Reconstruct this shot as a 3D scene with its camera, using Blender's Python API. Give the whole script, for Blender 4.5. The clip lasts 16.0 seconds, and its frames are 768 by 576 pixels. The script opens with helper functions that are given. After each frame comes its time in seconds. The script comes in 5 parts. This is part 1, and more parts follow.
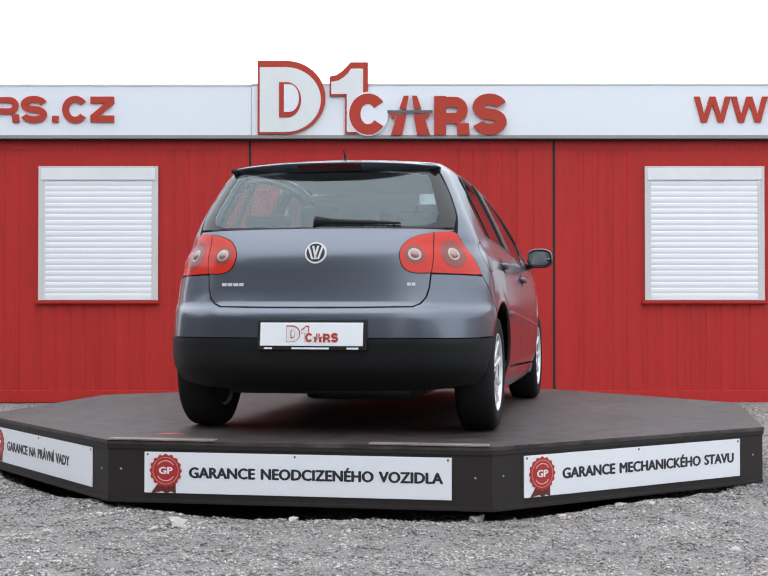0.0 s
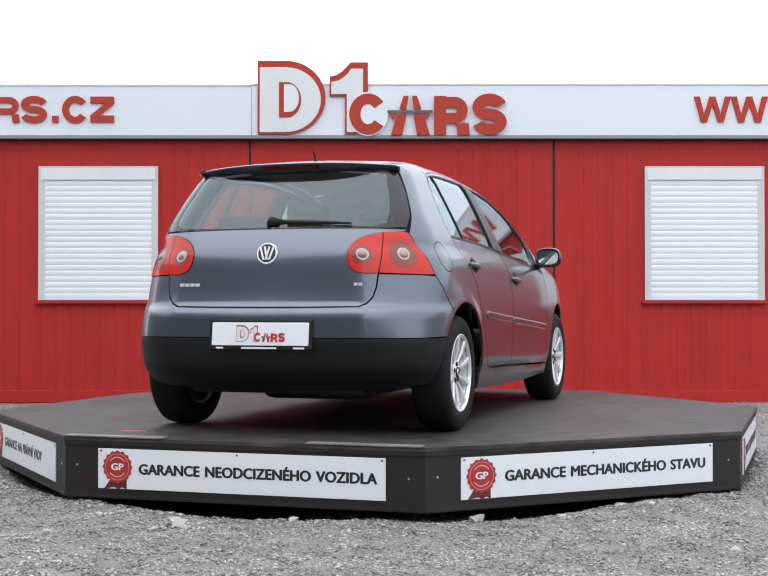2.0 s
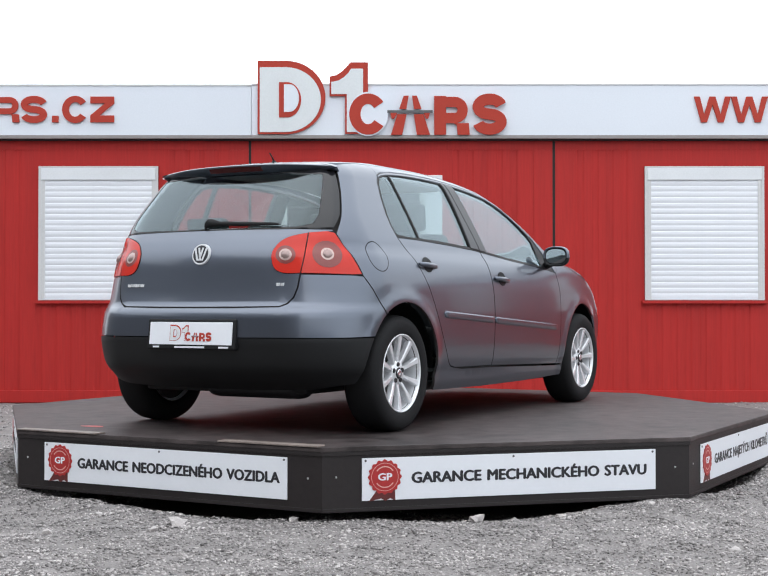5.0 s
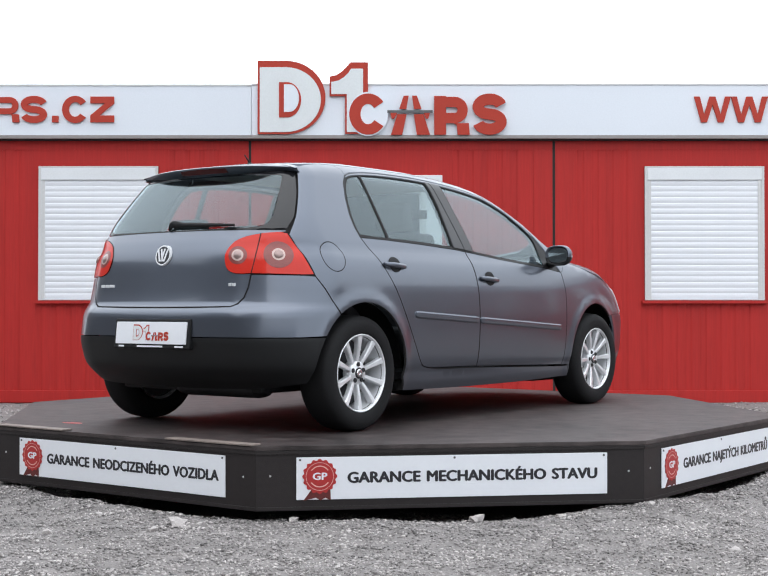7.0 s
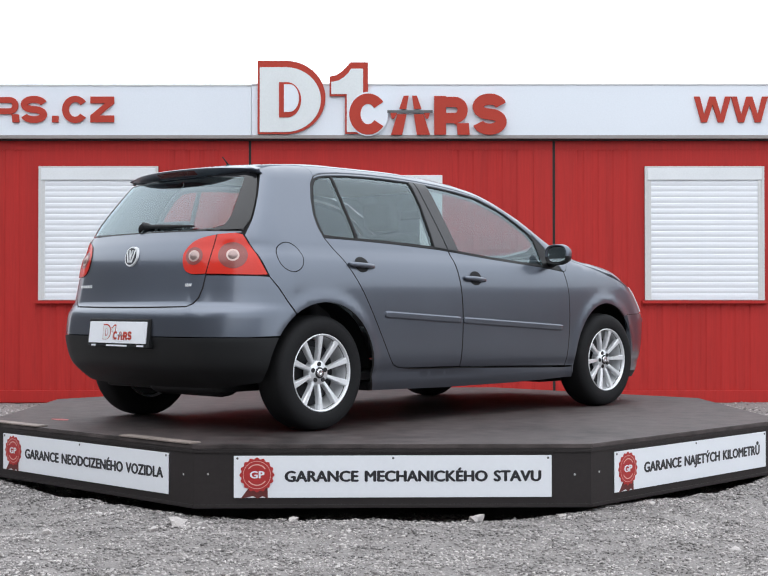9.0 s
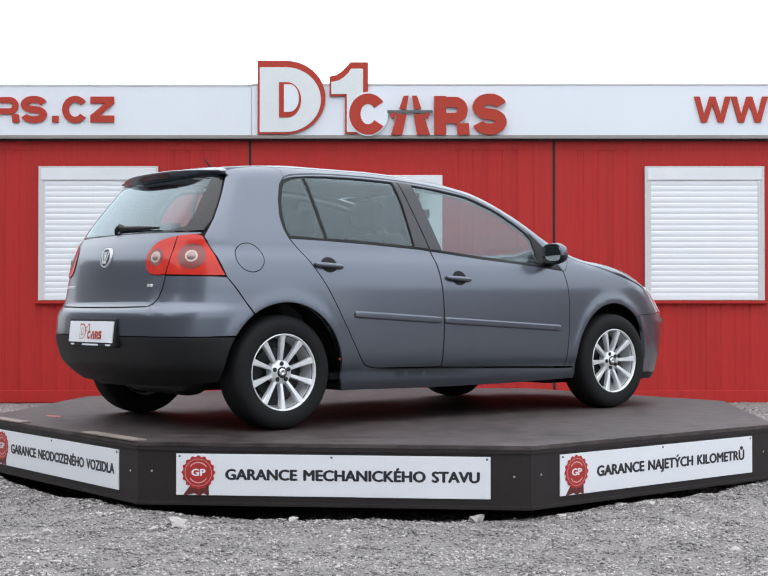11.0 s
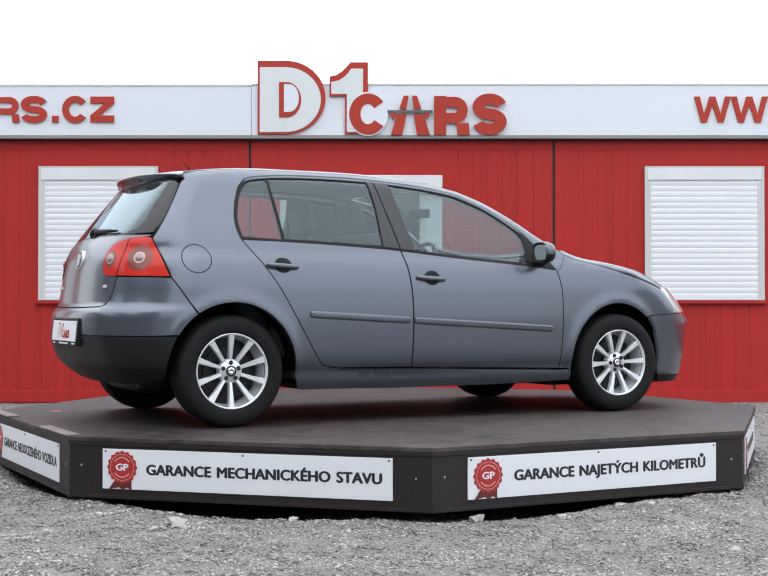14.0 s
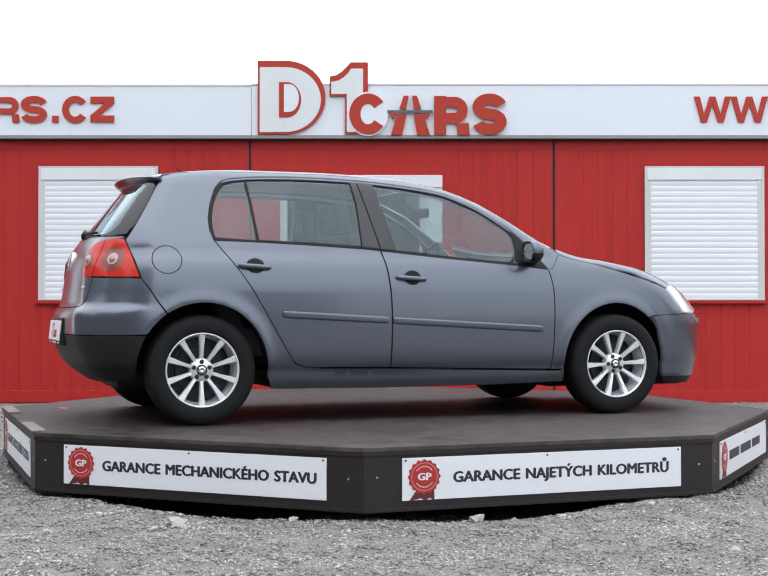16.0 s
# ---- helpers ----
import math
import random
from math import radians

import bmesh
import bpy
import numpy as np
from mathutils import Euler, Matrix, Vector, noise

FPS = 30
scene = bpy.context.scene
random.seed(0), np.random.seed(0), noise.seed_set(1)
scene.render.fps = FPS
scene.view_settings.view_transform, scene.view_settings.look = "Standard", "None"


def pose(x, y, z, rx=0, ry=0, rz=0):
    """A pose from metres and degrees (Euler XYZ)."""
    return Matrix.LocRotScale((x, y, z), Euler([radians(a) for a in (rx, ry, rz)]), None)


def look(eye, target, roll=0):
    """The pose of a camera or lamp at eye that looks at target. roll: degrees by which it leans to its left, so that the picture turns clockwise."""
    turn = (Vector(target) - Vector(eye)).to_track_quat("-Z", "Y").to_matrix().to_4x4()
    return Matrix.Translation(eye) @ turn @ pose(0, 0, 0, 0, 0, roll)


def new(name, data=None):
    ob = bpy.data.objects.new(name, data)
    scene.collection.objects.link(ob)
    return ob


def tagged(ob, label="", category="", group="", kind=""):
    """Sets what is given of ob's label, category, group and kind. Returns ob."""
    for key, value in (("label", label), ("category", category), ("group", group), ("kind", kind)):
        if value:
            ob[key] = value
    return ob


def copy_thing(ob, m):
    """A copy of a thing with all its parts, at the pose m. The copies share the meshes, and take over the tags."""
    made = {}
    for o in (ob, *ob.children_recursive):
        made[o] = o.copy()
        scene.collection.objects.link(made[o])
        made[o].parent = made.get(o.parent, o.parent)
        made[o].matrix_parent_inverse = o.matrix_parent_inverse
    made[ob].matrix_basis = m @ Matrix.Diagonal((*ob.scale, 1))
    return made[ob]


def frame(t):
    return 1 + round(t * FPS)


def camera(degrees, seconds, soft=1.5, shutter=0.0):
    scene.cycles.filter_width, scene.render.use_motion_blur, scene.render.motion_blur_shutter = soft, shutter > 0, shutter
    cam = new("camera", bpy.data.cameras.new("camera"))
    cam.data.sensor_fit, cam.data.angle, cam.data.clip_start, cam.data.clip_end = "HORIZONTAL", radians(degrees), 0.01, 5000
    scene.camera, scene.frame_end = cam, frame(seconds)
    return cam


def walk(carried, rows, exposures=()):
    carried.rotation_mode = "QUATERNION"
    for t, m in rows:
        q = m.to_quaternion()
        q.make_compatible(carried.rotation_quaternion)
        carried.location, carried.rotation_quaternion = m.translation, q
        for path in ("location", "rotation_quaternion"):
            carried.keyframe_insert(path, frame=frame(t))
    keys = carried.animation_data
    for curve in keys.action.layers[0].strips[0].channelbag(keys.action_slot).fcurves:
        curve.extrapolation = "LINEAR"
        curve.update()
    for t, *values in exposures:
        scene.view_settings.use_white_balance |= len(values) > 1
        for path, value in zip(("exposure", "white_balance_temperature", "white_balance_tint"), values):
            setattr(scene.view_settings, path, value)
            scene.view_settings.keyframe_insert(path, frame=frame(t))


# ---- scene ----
from mathutils.geometry import delaunay_2d_cdt

# Camera: fixed on a tripod, about a metre over the gravel.
cam = camera(31.805, 16.0, soft=1.25)
EYE = pose(0.008, -8.720, 1.0, 90.854, 0, 0)
walk(cam, [(0.0, EYE), (16.0, EYE)], [(0.0, 0.0), (16.0, 0.0)])

DECK = 0.352            # height of the turntable's deck
SPEED = -3.6850         # degrees a second
TABLE_AT_8 = 4.976       # turn of the lettered side at 8 s

# ---- light: an overcast sky ----
world = bpy.data.worlds.new("overcast_sky")
scene.world = world
world.use_nodes = True
wn, wl = world.node_tree.nodes, world.node_tree.links
wn.clear()
sky = wn.new("ShaderNodeTexSky")
sky.sky_type = "NISHITA"
sky.sun_disc = False
sky.sun_elevation = radians(50)
sky.sun_rotation = radians(200)
cloud = wn.new("ShaderNodeMix")
cloud.data_type = "RGBA"
cloud.inputs["Factor"].default_value = 0.985
# cloud cover: brighter overhead than at the horizon
where = wn.new("ShaderNodeTexCoord")
split = wn.new("ShaderNodeSeparateXYZ")
rise = wn.new("ShaderNodeMix")
rise.data_type = "RGBA"
rise.inputs["A"].default_value = (1.11, 1.20, 1.29, 1)
rise.inputs["B"].default_value = (2.0, 2.09, 2.20, 1)
wl.new(where.outputs["Generated"], split.inputs[0])
wl.new(split.outputs["Z"], rise.inputs["Factor"])
wl.new(rise.outputs["Result"], cloud.inputs["B"])
bg = wn.new("ShaderNodeBackground")
bg.inputs["Strength"].default_value = 1.075
out = wn.new("ShaderNodeOutputWorld")
wl.new(sky.outputs[0], cloud.inputs["A"])
wl.new(cloud.outputs["Result"], bg.inputs["Color"])
wl.new(bg.outputs[0], out.inputs[0])

sun = new("sun", bpy.data.lights.new("sun", "SUN"))
sun.data.energy = 0.5
sun.data.angle = radians(80)
sun.data.color = (1.0, 0.97, 0.93)
sun.matrix_world = look((-3, -6, 10), (0, 0, 0))


# ---- materials ----
def material(name, base, rough=0.5, metal=0.0, vary=0.12, scale=3.0, fine=60.0, bump=0.0, bump_scale=200.0, coat=0.0, spec=0.5, dirt=None, stretch=(1, 1, 1)):
    """A surface with stains at a large scale, grain at a small one, and fine relief."""
    m = bpy.data.materials.new(name)
    m.use_nodes = True
    n, l = m.node_tree.nodes, m.node_tree.links
    b = n["Principled BSDF"]
    b.inputs["Roughness"].default_value = rough
    b.inputs["Metallic"].default_value = metal
    b.inputs["Coat Weight"].default_value = coat
    b.inputs["Coat Roughness"].default_value = 0.04
    b.inputs["Specular IOR Level"].default_value = spec
    co = n.new("ShaderNodeTexCoord")
    mp = n.new("ShaderNodeMapping")
    mp.inputs["Scale"].default_value = stretch
    l.new(co.outputs["Object"], mp.inputs["Vector"])
    big = n.new("ShaderNodeTexNoise")
    big.inputs["Scale"].default_value = scale
    big.inputs["Detail"].default_value = 4
    small = n.new("ShaderNodeTexNoise")
    small.inputs["Scale"].default_value = fine
    small.inputs["Detail"].default_value = 2
    for t in (big, small):
        l.new(mp.outputs[0], t.inputs["Vector"])
    add = n.new("ShaderNodeMath")
    add.operation = "ADD"
    l.new(big.outputs["Fac"], add.inputs[0])
    l.new(small.outputs["Fac"], add.inputs[1])
    ramp = n.new("ShaderNodeMapRange")
    ramp.inputs["From Min"].default_value = 0.6
    ramp.inputs["From Max"].default_value = 1.4
    l.new(add.outputs[0], ramp.inputs["Value"])
    mix = n.new("ShaderNodeMix")
    mix.data_type = "RGBA"
    dark = dirt or tuple(c * (1 - vary) for c in base)
    mix.inputs["A"].default_value = (*dark, 1)
    mix.inputs["B"].default_value = (*[min(1, c * (1 + vary)) for c in base], 1)
    l.new(ramp.outputs[0], mix.inputs["Factor"])
    l.new(mix.outputs["Result"], b.inputs["Base Color"])
    rr = n.new("ShaderNodeMapRange")
    rr.inputs["To Min"].default_value = max(0.02, rough * 0.85)
    rr.inputs["To Max"].default_value = min(1, rough * 1.15)
    l.new(big.outputs["Fac"], rr.inputs["Value"])
    l.new(rr.outputs[0], b.inputs["Roughness"])
    if bump:
        bt = n.new("ShaderNodeTexNoise")
        bt.inputs["Scale"].default_value = bump_scale
        bt.inputs["Detail"].default_value = 3
        l.new(mp.outputs[0], bt.inputs["Vector"])
        bp = n.new("ShaderNodeBump")
        bp.inputs["Strength"].default_value = bump
        bp.inputs["Distance"].default_value = 0.01
        l.new(bt.outputs["Fac"], bp.inputs["Height"])
        l.new(bp.outputs[0], b.inputs["Normal"])
    return m


RED_WALL = material("red_wall_paint", (0.43, 0.022, 0.019), 0.6, spec=0.3, vary=0.13, scale=1.6, fine=14, stretch=(4, 4, 0.25))
WHITE_PANEL = material("white_panel", (0.74, 0.78, 0.84), 0.4, vary=0.03, scale=0.8)
SIGN_RED = material("sign_red", (0.43, 0.048, 0.030), 0.6, vary=0.06, spec=0.25)
SHUTTER = material("shutter_white", (0.78, 0.80, 0.84), 0.45, vary=0.04, scale=2)
STEEL_GREY = material("grey_steel", (0.10, 0.10, 0.105), 0.5, vary=0.15)
DARK = material("dark_gap", (0.02, 0.018, 0.018), 0.8, vary=0.2)
DECK_MAT = material("brown_deck_board", (0.058, 0.047, 0.046), 0.56, spec=0.3, vary=0.7, scale=1.1, fine=9, bump=0.15, bump_scale=120)
SKIRT = material("brown_skirt_board", (0.019, 0.0147, 0.0147), 0.5, spec=0.4, vary=0.2, scale=2, fine=50, bump=0.1)
SIGN_WHITE = material("sign_white", (0.80, 0.82, 0.86), 0.35, vary=0.02)
INK = material("black_ink", (0.02, 0.02, 0.025), 0.4, vary=0.1)
GRAVEL = material("gravel_bed", (0.205, 0.19, 0.184), 0.9, vary=0.35, scale=6, fine=90, bump=0.9, bump_scale=70)
SHUTTER_FRAME = material("shutter_frame_white", (0.62, 0.62, 0.62), 0.45, vary=0.08)
SHUTTER_BOX = material("shutter_box_grey", (0.74, 0.76, 0.78), 0.45, vary=0.05)
GUTTER = material("grey_gutter", (0.28, 0.26, 0.25), 0.5, vary=0.15, stretch=(0.4, 1, 1))
SIGN_FACE = material("sign_pale_face", (0.70, 0.73, 0.74), 0.4, vary=0.05)
SEAL_RED = material("seal_red", (0.42, 0.025, 0.025), 0.4, vary=0.1)
SEAL_LIGHT = material("seal_pale_line", (0.75, 0.45, 0.40), 0.4, vary=0.05)
RIBBON = material("seal_ribbon_brown", (0.12, 0.022, 0.02), 0.4, vary=0.15)
SCREW = material("bright_screw", (0.5, 0.5, 0.5), 0.3, metal=0.5)
WORN_STRIP = material("worn_strip", (0.22, 0.18, 0.16), 0.5, vary=0.4, scale=8, fine=80)


def stone_material():
    """Crushed stone: each piece has a grey of its own."""
    m = material("crushed_stone", (0.325, 0.302, 0.294), 0.85, vary=0.2, scale=30, fine=200, bump=0.4, bump_scale=150)
    n, l = m.node_tree.nodes, m.node_tree.links
    geo = n.new("ShaderNodeNewGeometry")
    ramp = n.new("ShaderNodeMapRange")
    ramp.inputs["To Min"].default_value = 0.40
    ramp.inputs["To Max"].default_value = 1.62
    l.new(geo.outputs["Random Per Island"], ramp.inputs["Value"])
    mul = n.new("ShaderNodeVectorMath")
    mul.operation = "SCALE"
    # paler and dustier patches, a foot or two across
    patch = n.new("ShaderNodeTexNoise")
    patch.inputs["Scale"].default_value = 2.4
    patch.inputs["Detail"].default_value = 5
    l.new(n["Texture Coordinate"].outputs["Object"], patch.inputs["Vector"])
    dust = n.new("ShaderNodeMapRange")
    dust.inputs["From Min"].default_value = 0.3
    dust.inputs["From Max"].default_value = 0.7
    dust.inputs["To Min"].default_value = 0.74
    dust.inputs["To Max"].default_value = 1.24
    l.new(patch.outputs["Fac"], dust.inputs["Value"])
    both = n.new("ShaderNodeMath")
    both.operation = "MULTIPLY"
    l.new(ramp.outputs[0], both.inputs[0])
    l.new(dust.outputs[0], both.inputs[1])
    l.new(n["Mix"].outputs["Result"], mul.inputs[0])
    l.new(both.outputs[0], mul.inputs["Scale"])
    l.new(mul.outputs[0], n["Principled BSDF"].inputs["Base Color"])
    return m


STONE = stone_material()
PAINT = material("grey_metallic_paint", (0.128, 0.144, 0.178), 0.33, metal=0.85, vary=0.04, scale=2, fine=900, coat=0.8)
PAINT.node_tree.nodes["Principled BSDF"].inputs["Coat Roughness"].default_value = 0.10


RUBBER = material("black_rubber_trim", (0.012, 0.012, 0.013), 0.4, vary=0.1, spec=0.22)
PILLAR = material("satin_black_pillar", (0.030, 0.030, 0.034), 0.35, vary=0.1)
GLOSS_BLACK = material("black_glass_border", (0.012, 0.012, 0.014), 0.08, vary=0.05)
BOWL_SHADE = material("bowl_shade_grey", (0.012, 0.0125, 0.014), 0.5, vary=0.1, spec=0.2)
BLACK_PLASTIC = material("black_plastic", (0.010, 0.0105, 0.0115), 0.5, vary=0.15, spec=0.3, fine=400, bump=0.05, bump_scale=900)
INTERIOR = material("dark_interior", (0.035, 0.036, 0.04), 0.7, vary=0.2)
HEADLINER = material("grey_headliner", (0.5, 0.5, 0.49), 0.9, vary=0.03)
SEAT = material("grey_seat_fabric", (0.06, 0.062, 0.068), 0.85, vary=0.2, fine=300)
TYRE = material("tyre_rubber", (0.010, 0.010, 0.011), 0.75, spec=0.25, vary=0.2, fine=90, bump=0.1, bump_scale=150)
ALLOY = material("silver_alloy", (0.80, 0.81, 0.83), 0.35, metal=0.4, vary=0.08, fine=120)
DARK_METAL = material("dull_dark_steel", (0.035, 0.035, 0.038), 0.5, metal=0.6, vary=0.25)
CHROME = material("chrome", (0.8, 0.8, 0.82), 0.12, metal=1.0, vary=0.03)
BADGE = material("bright_badge", (0.80, 0.81, 0.83), 0.25, metal=0.25, vary=0.03)
MIRROR = material("mirror_silver", (0.9, 0.91, 0.92), 0.02, metal=1.0, vary=0.01)
LAMP_RED = material("lamp_red_lens", (0.58, 0.034, 0.022), 0.12, vary=0.08, fine=250, spec=0.35)
LAMP_DEEP = material("lamp_dark_red", (0.23, 0.058, 0.052), 0.15, vary=0.2, fine=250)
LAMP_CLEAR = material("lamp_clear_lens", (0.50, 0.36, 0.33), 0.2, metal=0.3, vary=0.15, fine=300)
LAMP_BULB = material("lamp_bulb_glass", (0.33, 0.24, 0.225), 0.18, metal=0.3, vary=0.2, fine=300)
BRAKE_DARK = material("brake_light_dark_red", (0.07, 0.008, 0.007), 0.2, vary=0.1)
HEADLAMP = material("headlamp_lens", (0.72, 0.74, 0.76), 0.08, metal=0.3, vary=0.1, coat=1.0)


def glass_material():
    """Lightly tinted car glass."""
    m = bpy.data.materials.new("tinted_glass")
    m.use_nodes = True
    n, l = m.node_tree.nodes, m.node_tree.links
    n.clear()
    clear = n.new("ShaderNodeBsdfTransparent")
    clear.inputs["Color"].default_value = (0.66, 0.74, 0.735, 1)
    gloss = n.new("ShaderNodeBsdfGlossy")
    gloss.inputs["Roughness"].default_value = 0.03
    gloss.inputs["Color"].default_value = (0.82, 0.95, 1.0, 1)
    face = n.new("ShaderNodeLayerWeight")
    face.inputs["Blend"].default_value = 0.5
    steep = n.new("ShaderNodeMath")
    steep.operation = "POWER"
    steep.inputs[1].default_value = 3.6
    fres = n.new("ShaderNodeMapRange")
    fres.inputs["To Min"].default_value = 0.085
    l.new(face.outputs["Facing"], steep.inputs[0])
    l.new(steep.outputs[0], fres.inputs["Value"])
    mix = n.new("ShaderNodeMixShader")
    o = n.new("ShaderNodeOutputMaterial")
    l.new(fres.outputs[0], mix.inputs[0])
    l.new(clear.outputs[0], mix.inputs[1])
    l.new(gloss.outputs[0], mix.inputs[2])
    l.new(mix.outputs[0], o.inputs[0])
    return m


GLASS = glass_material()


# ---- building helpers ----
def finish(name, bm, mat, parent=None, smooth=False):
    bmesh.ops.recalc_face_normals(bm, faces=bm.faces)
    me = bpy.data.meshes.new(name)
    bm.to_mesh(me)
    bm.free()
    if mat:
        me.materials.append(mat)
    if smooth:
        me.shade_smooth()
    ob = new(name, me)
    ob.parent = parent
    return ob


def part(name, bm, mat, parent, label="", smooth=False):
    ob = finish(name, bm, mat, parent, smooth)
    return tagged(ob, label)


def add_box(bm, x0, x1, y0, y1, z0, z1, bevel=0.0):
    r = bmesh.ops.create_cube(bm, size=1)
    vs = r["verts"]
    for v in vs:
        v.co = Vector(((x0 + x1) / 2 + v.co.x * (x1 - x0), (y0 + y1) / 2 + v.co.y * (y1 - y0), (z0 + z1) / 2 + v.co.z * (z1 - z0)))
    if bevel:
        es = list({e for v in vs for e in v.link_edges})
        bmesh.ops.bevel(bm, geom=es, offset=bevel, segments=2, affect="EDGES", profile=0.6)
    return bm


def box(x0, x1, y0, y1, z0, z1, bevel=0.0):
    return add_box(bmesh.new(), x0, x1, y0, y1, z0, z1, bevel)


def empty(name, m=None):
    ob = new(name)
    ob.empty_display_size = 0.1
    if m is not None:
        ob.matrix_world = m
    return ob


def lathe(profile, n=48, axis="Y"):
    """A turned form: profile of (radius, along)."""
    bm = bmesh.new()
    rings = []
    for r, a in profile:
        rings.append([bm.verts.new((r * math.cos(2 * math.pi * k / n), a, r * math.sin(2 * math.pi * k / n))) for k in range(n)])
    for p, q in zip(rings, rings[1:]):
        for k in range(n):
            bm.faces.new((p[k], p[(k + 1) % n], q[(k + 1) % n], q[k]))
    bmesh.ops.remove_doubles(bm, verts=bm.verts, dist=1e-5)
    return bm


def loft(sections, cap=True):
    """Rings of equal count, joined into a closed form."""
    bm = bmesh.new()
    rings = [[bm.verts.new(q) for q in s] for s in sections]
    n = len(rings[0])
    for p, q in zip(rings, rings[1:]):
        for k in range(n):
            bm.faces.new((p[k], p[(k + 1) % n], q[(k + 1) % n], q[k]))
    if cap:
        bm.faces.new(rings[0][::-1])
        bm.faces.new(rings[-1])
    return bm


def oval(cx, cy, cz, rx, ry, plane, n=20, power=2.6):
    res = []
    for k in range(n):
        a = 2 * math.pi * k / n
        c, s = math.cos(a), math.sin(a)
        u, v = rx * math.copysign(abs(c) ** (2 / power), c), ry * math.copysign(abs(s) ** (2 / power), s)
        res.append({"xy": (cx + u, cy + v, cz), "yz": (cx, cy + u, cz + v), "xz": (cx + u, cy, cz + v)}[plane])
    return res


# ---- ground ----
def axis_steps(lo, hi, step, far):
    near = list(np.arange(lo, hi + 1e-6, step))
    out = [lo - d for d in (1, 3, 7, 15, 30, 60, 120, far)][::-1]
    return np.array(out + near + [hi + d for d in (1, 3, 7, 15, 30, 60, 120, far)])


def height(x, y):
    r = math.hypot(x, y)
    dip = 0.11 * min(1.0, max(0.0, (2.38 - r) / 0.3))
    rough = 0.016 * math.sin(1.9 * x + 0.7 * y) * math.sin(1.3 * y - 0.5 * x) + 0.022 * noise.noise(Vector((x * 1.7, y * 1.7, 0.3))) + 0.013 * noise.noise(Vector((x * 6, y * 6, 2.0)))
    # gravel banked up against the turntable, but for the trodden stretch in front
    bank = min(1.0, max(0.0, (abs(x + 0.1) - 0.75) / 0.6)) * math.exp(-((r - 2.52) / 0.24) ** 2) * (0.042 + 0.03 * noise.noise(Vector((x * 3.1, y * 3.1, 7.0))))
    return min(rough + bank, 0.05) - dip


def ground():
    xs, ys = axis_steps(-5, 5, 0.1, 400), axis_steps(-5, 5.2, 0.1, 400)
    verts = [(x, y, height(x, y) - (0.02 if abs(x) > 6 or abs(y) > 6 else 0)) for y in ys for x in xs]
    n = len(xs)
    faces = [(j * n + i, j * n + i + 1, (j + 1) * n + i + 1, (j + 1) * n + i) for j in range(len(ys) - 1) for i in range(n - 1)]
    me = bpy.data.meshes.new("ground")
    me.from_pydata(verts, [], faces)
    me.materials.append(GRAVEL)
    me.shade_smooth()
    tagged(new("ground", me), "pale grey crushed gravel yard", "ground", kind="structure")


def stone_form(seed, flat=0.7):
    rnd = random.Random(seed)
    bm = bmesh.new()
    bmesh.ops.create_icosphere(bm, subdivisions=1, radius=1)
    bm.verts.ensure_lookup_table()
    v = np.array([tuple(q.co) for q in bm.verts])
    f = np.array([[q.index for q in t.verts] for t in bm.faces])
    bm.free()
    v = v * np.array([[rnd.uniform(0.5, 1.3)] for _ in v])
    return v * np.array([1.0, rnd.uniform(0.6, 0.95), flat * rnd.uniform(0.6, 1.0)]), f


def gravel():
    """Loose crushed stone, far too much to count."""
    rng = np.random.default_rng(7)
    forms = [stone_form(k) for k in range(14)]
    spots = []
    for n, x0, x1, y0, y1, big in ((56000, -2.5, 2.5, -4.0, -1.55, 0.82), (6000, -2.6, -1.4, -1.55, 0.6, 1.0), (6000, 1.4, 2.6, -1.55, 0.6, 1.0), (5500, -4.6, -2.3, -2.2, 5.3, 1.3), (5500, 2.3, 4.6, -2.2, 5.3, 1.3), (2500, -2.3, 2.3, 2.3, 5.3, 1.5)):
        p = np.stack([rng.uniform(x0, x1, n), rng.uniform(y0, y1, n)], 1)
        size = 0.0065 * np.exp(np.clip(rng.normal(0, 0.40, n), -1.2, 0.85)) * big
        spots += [(x, y, s) for (x, y), s in zip(p, size)]
    V, F, o = [], [], 0
    for x, y, s in spots:
        v, f = forms[int(rng.integers(len(forms)))]
        a, b = rng.uniform(0, 6.283), rng.uniform(-0.5, 0.5)
        c, sn = math.cos(a), math.sin(a)
        r = np.array([[c, -sn, 0], [sn, c, 0], [0, 0, 1]]) @ np.array([[1, 0, 0], [0, math.cos(b), -math.sin(b)], [0, math.sin(b), math.cos(b)]])
        V.append(v @ r.T * s + np.array([x, y, height(x, y) + 0.25 * s]))
        F.append(f + o)
        o += len(v)
    V, F = np.concatenate(V), np.concatenate(F)
    me = bpy.data.meshes.new("gravel")
    me.vertices.add(len(V))
    me.vertices.foreach_set("co", V.ravel())
    me.loops.add(F.size)
    me.loops.foreach_set("vertex_index", F.ravel())
    me.polygons.add(len(F))
    me.polygons.foreach_set("loop_start", np.arange(0, F.size, 3))
    me.update(calc_edges=True)
    me.materials.append(STONE)
    tagged(new("gravel", me), "loose grey crushed stone on the yard", "gravel", kind="stuff")


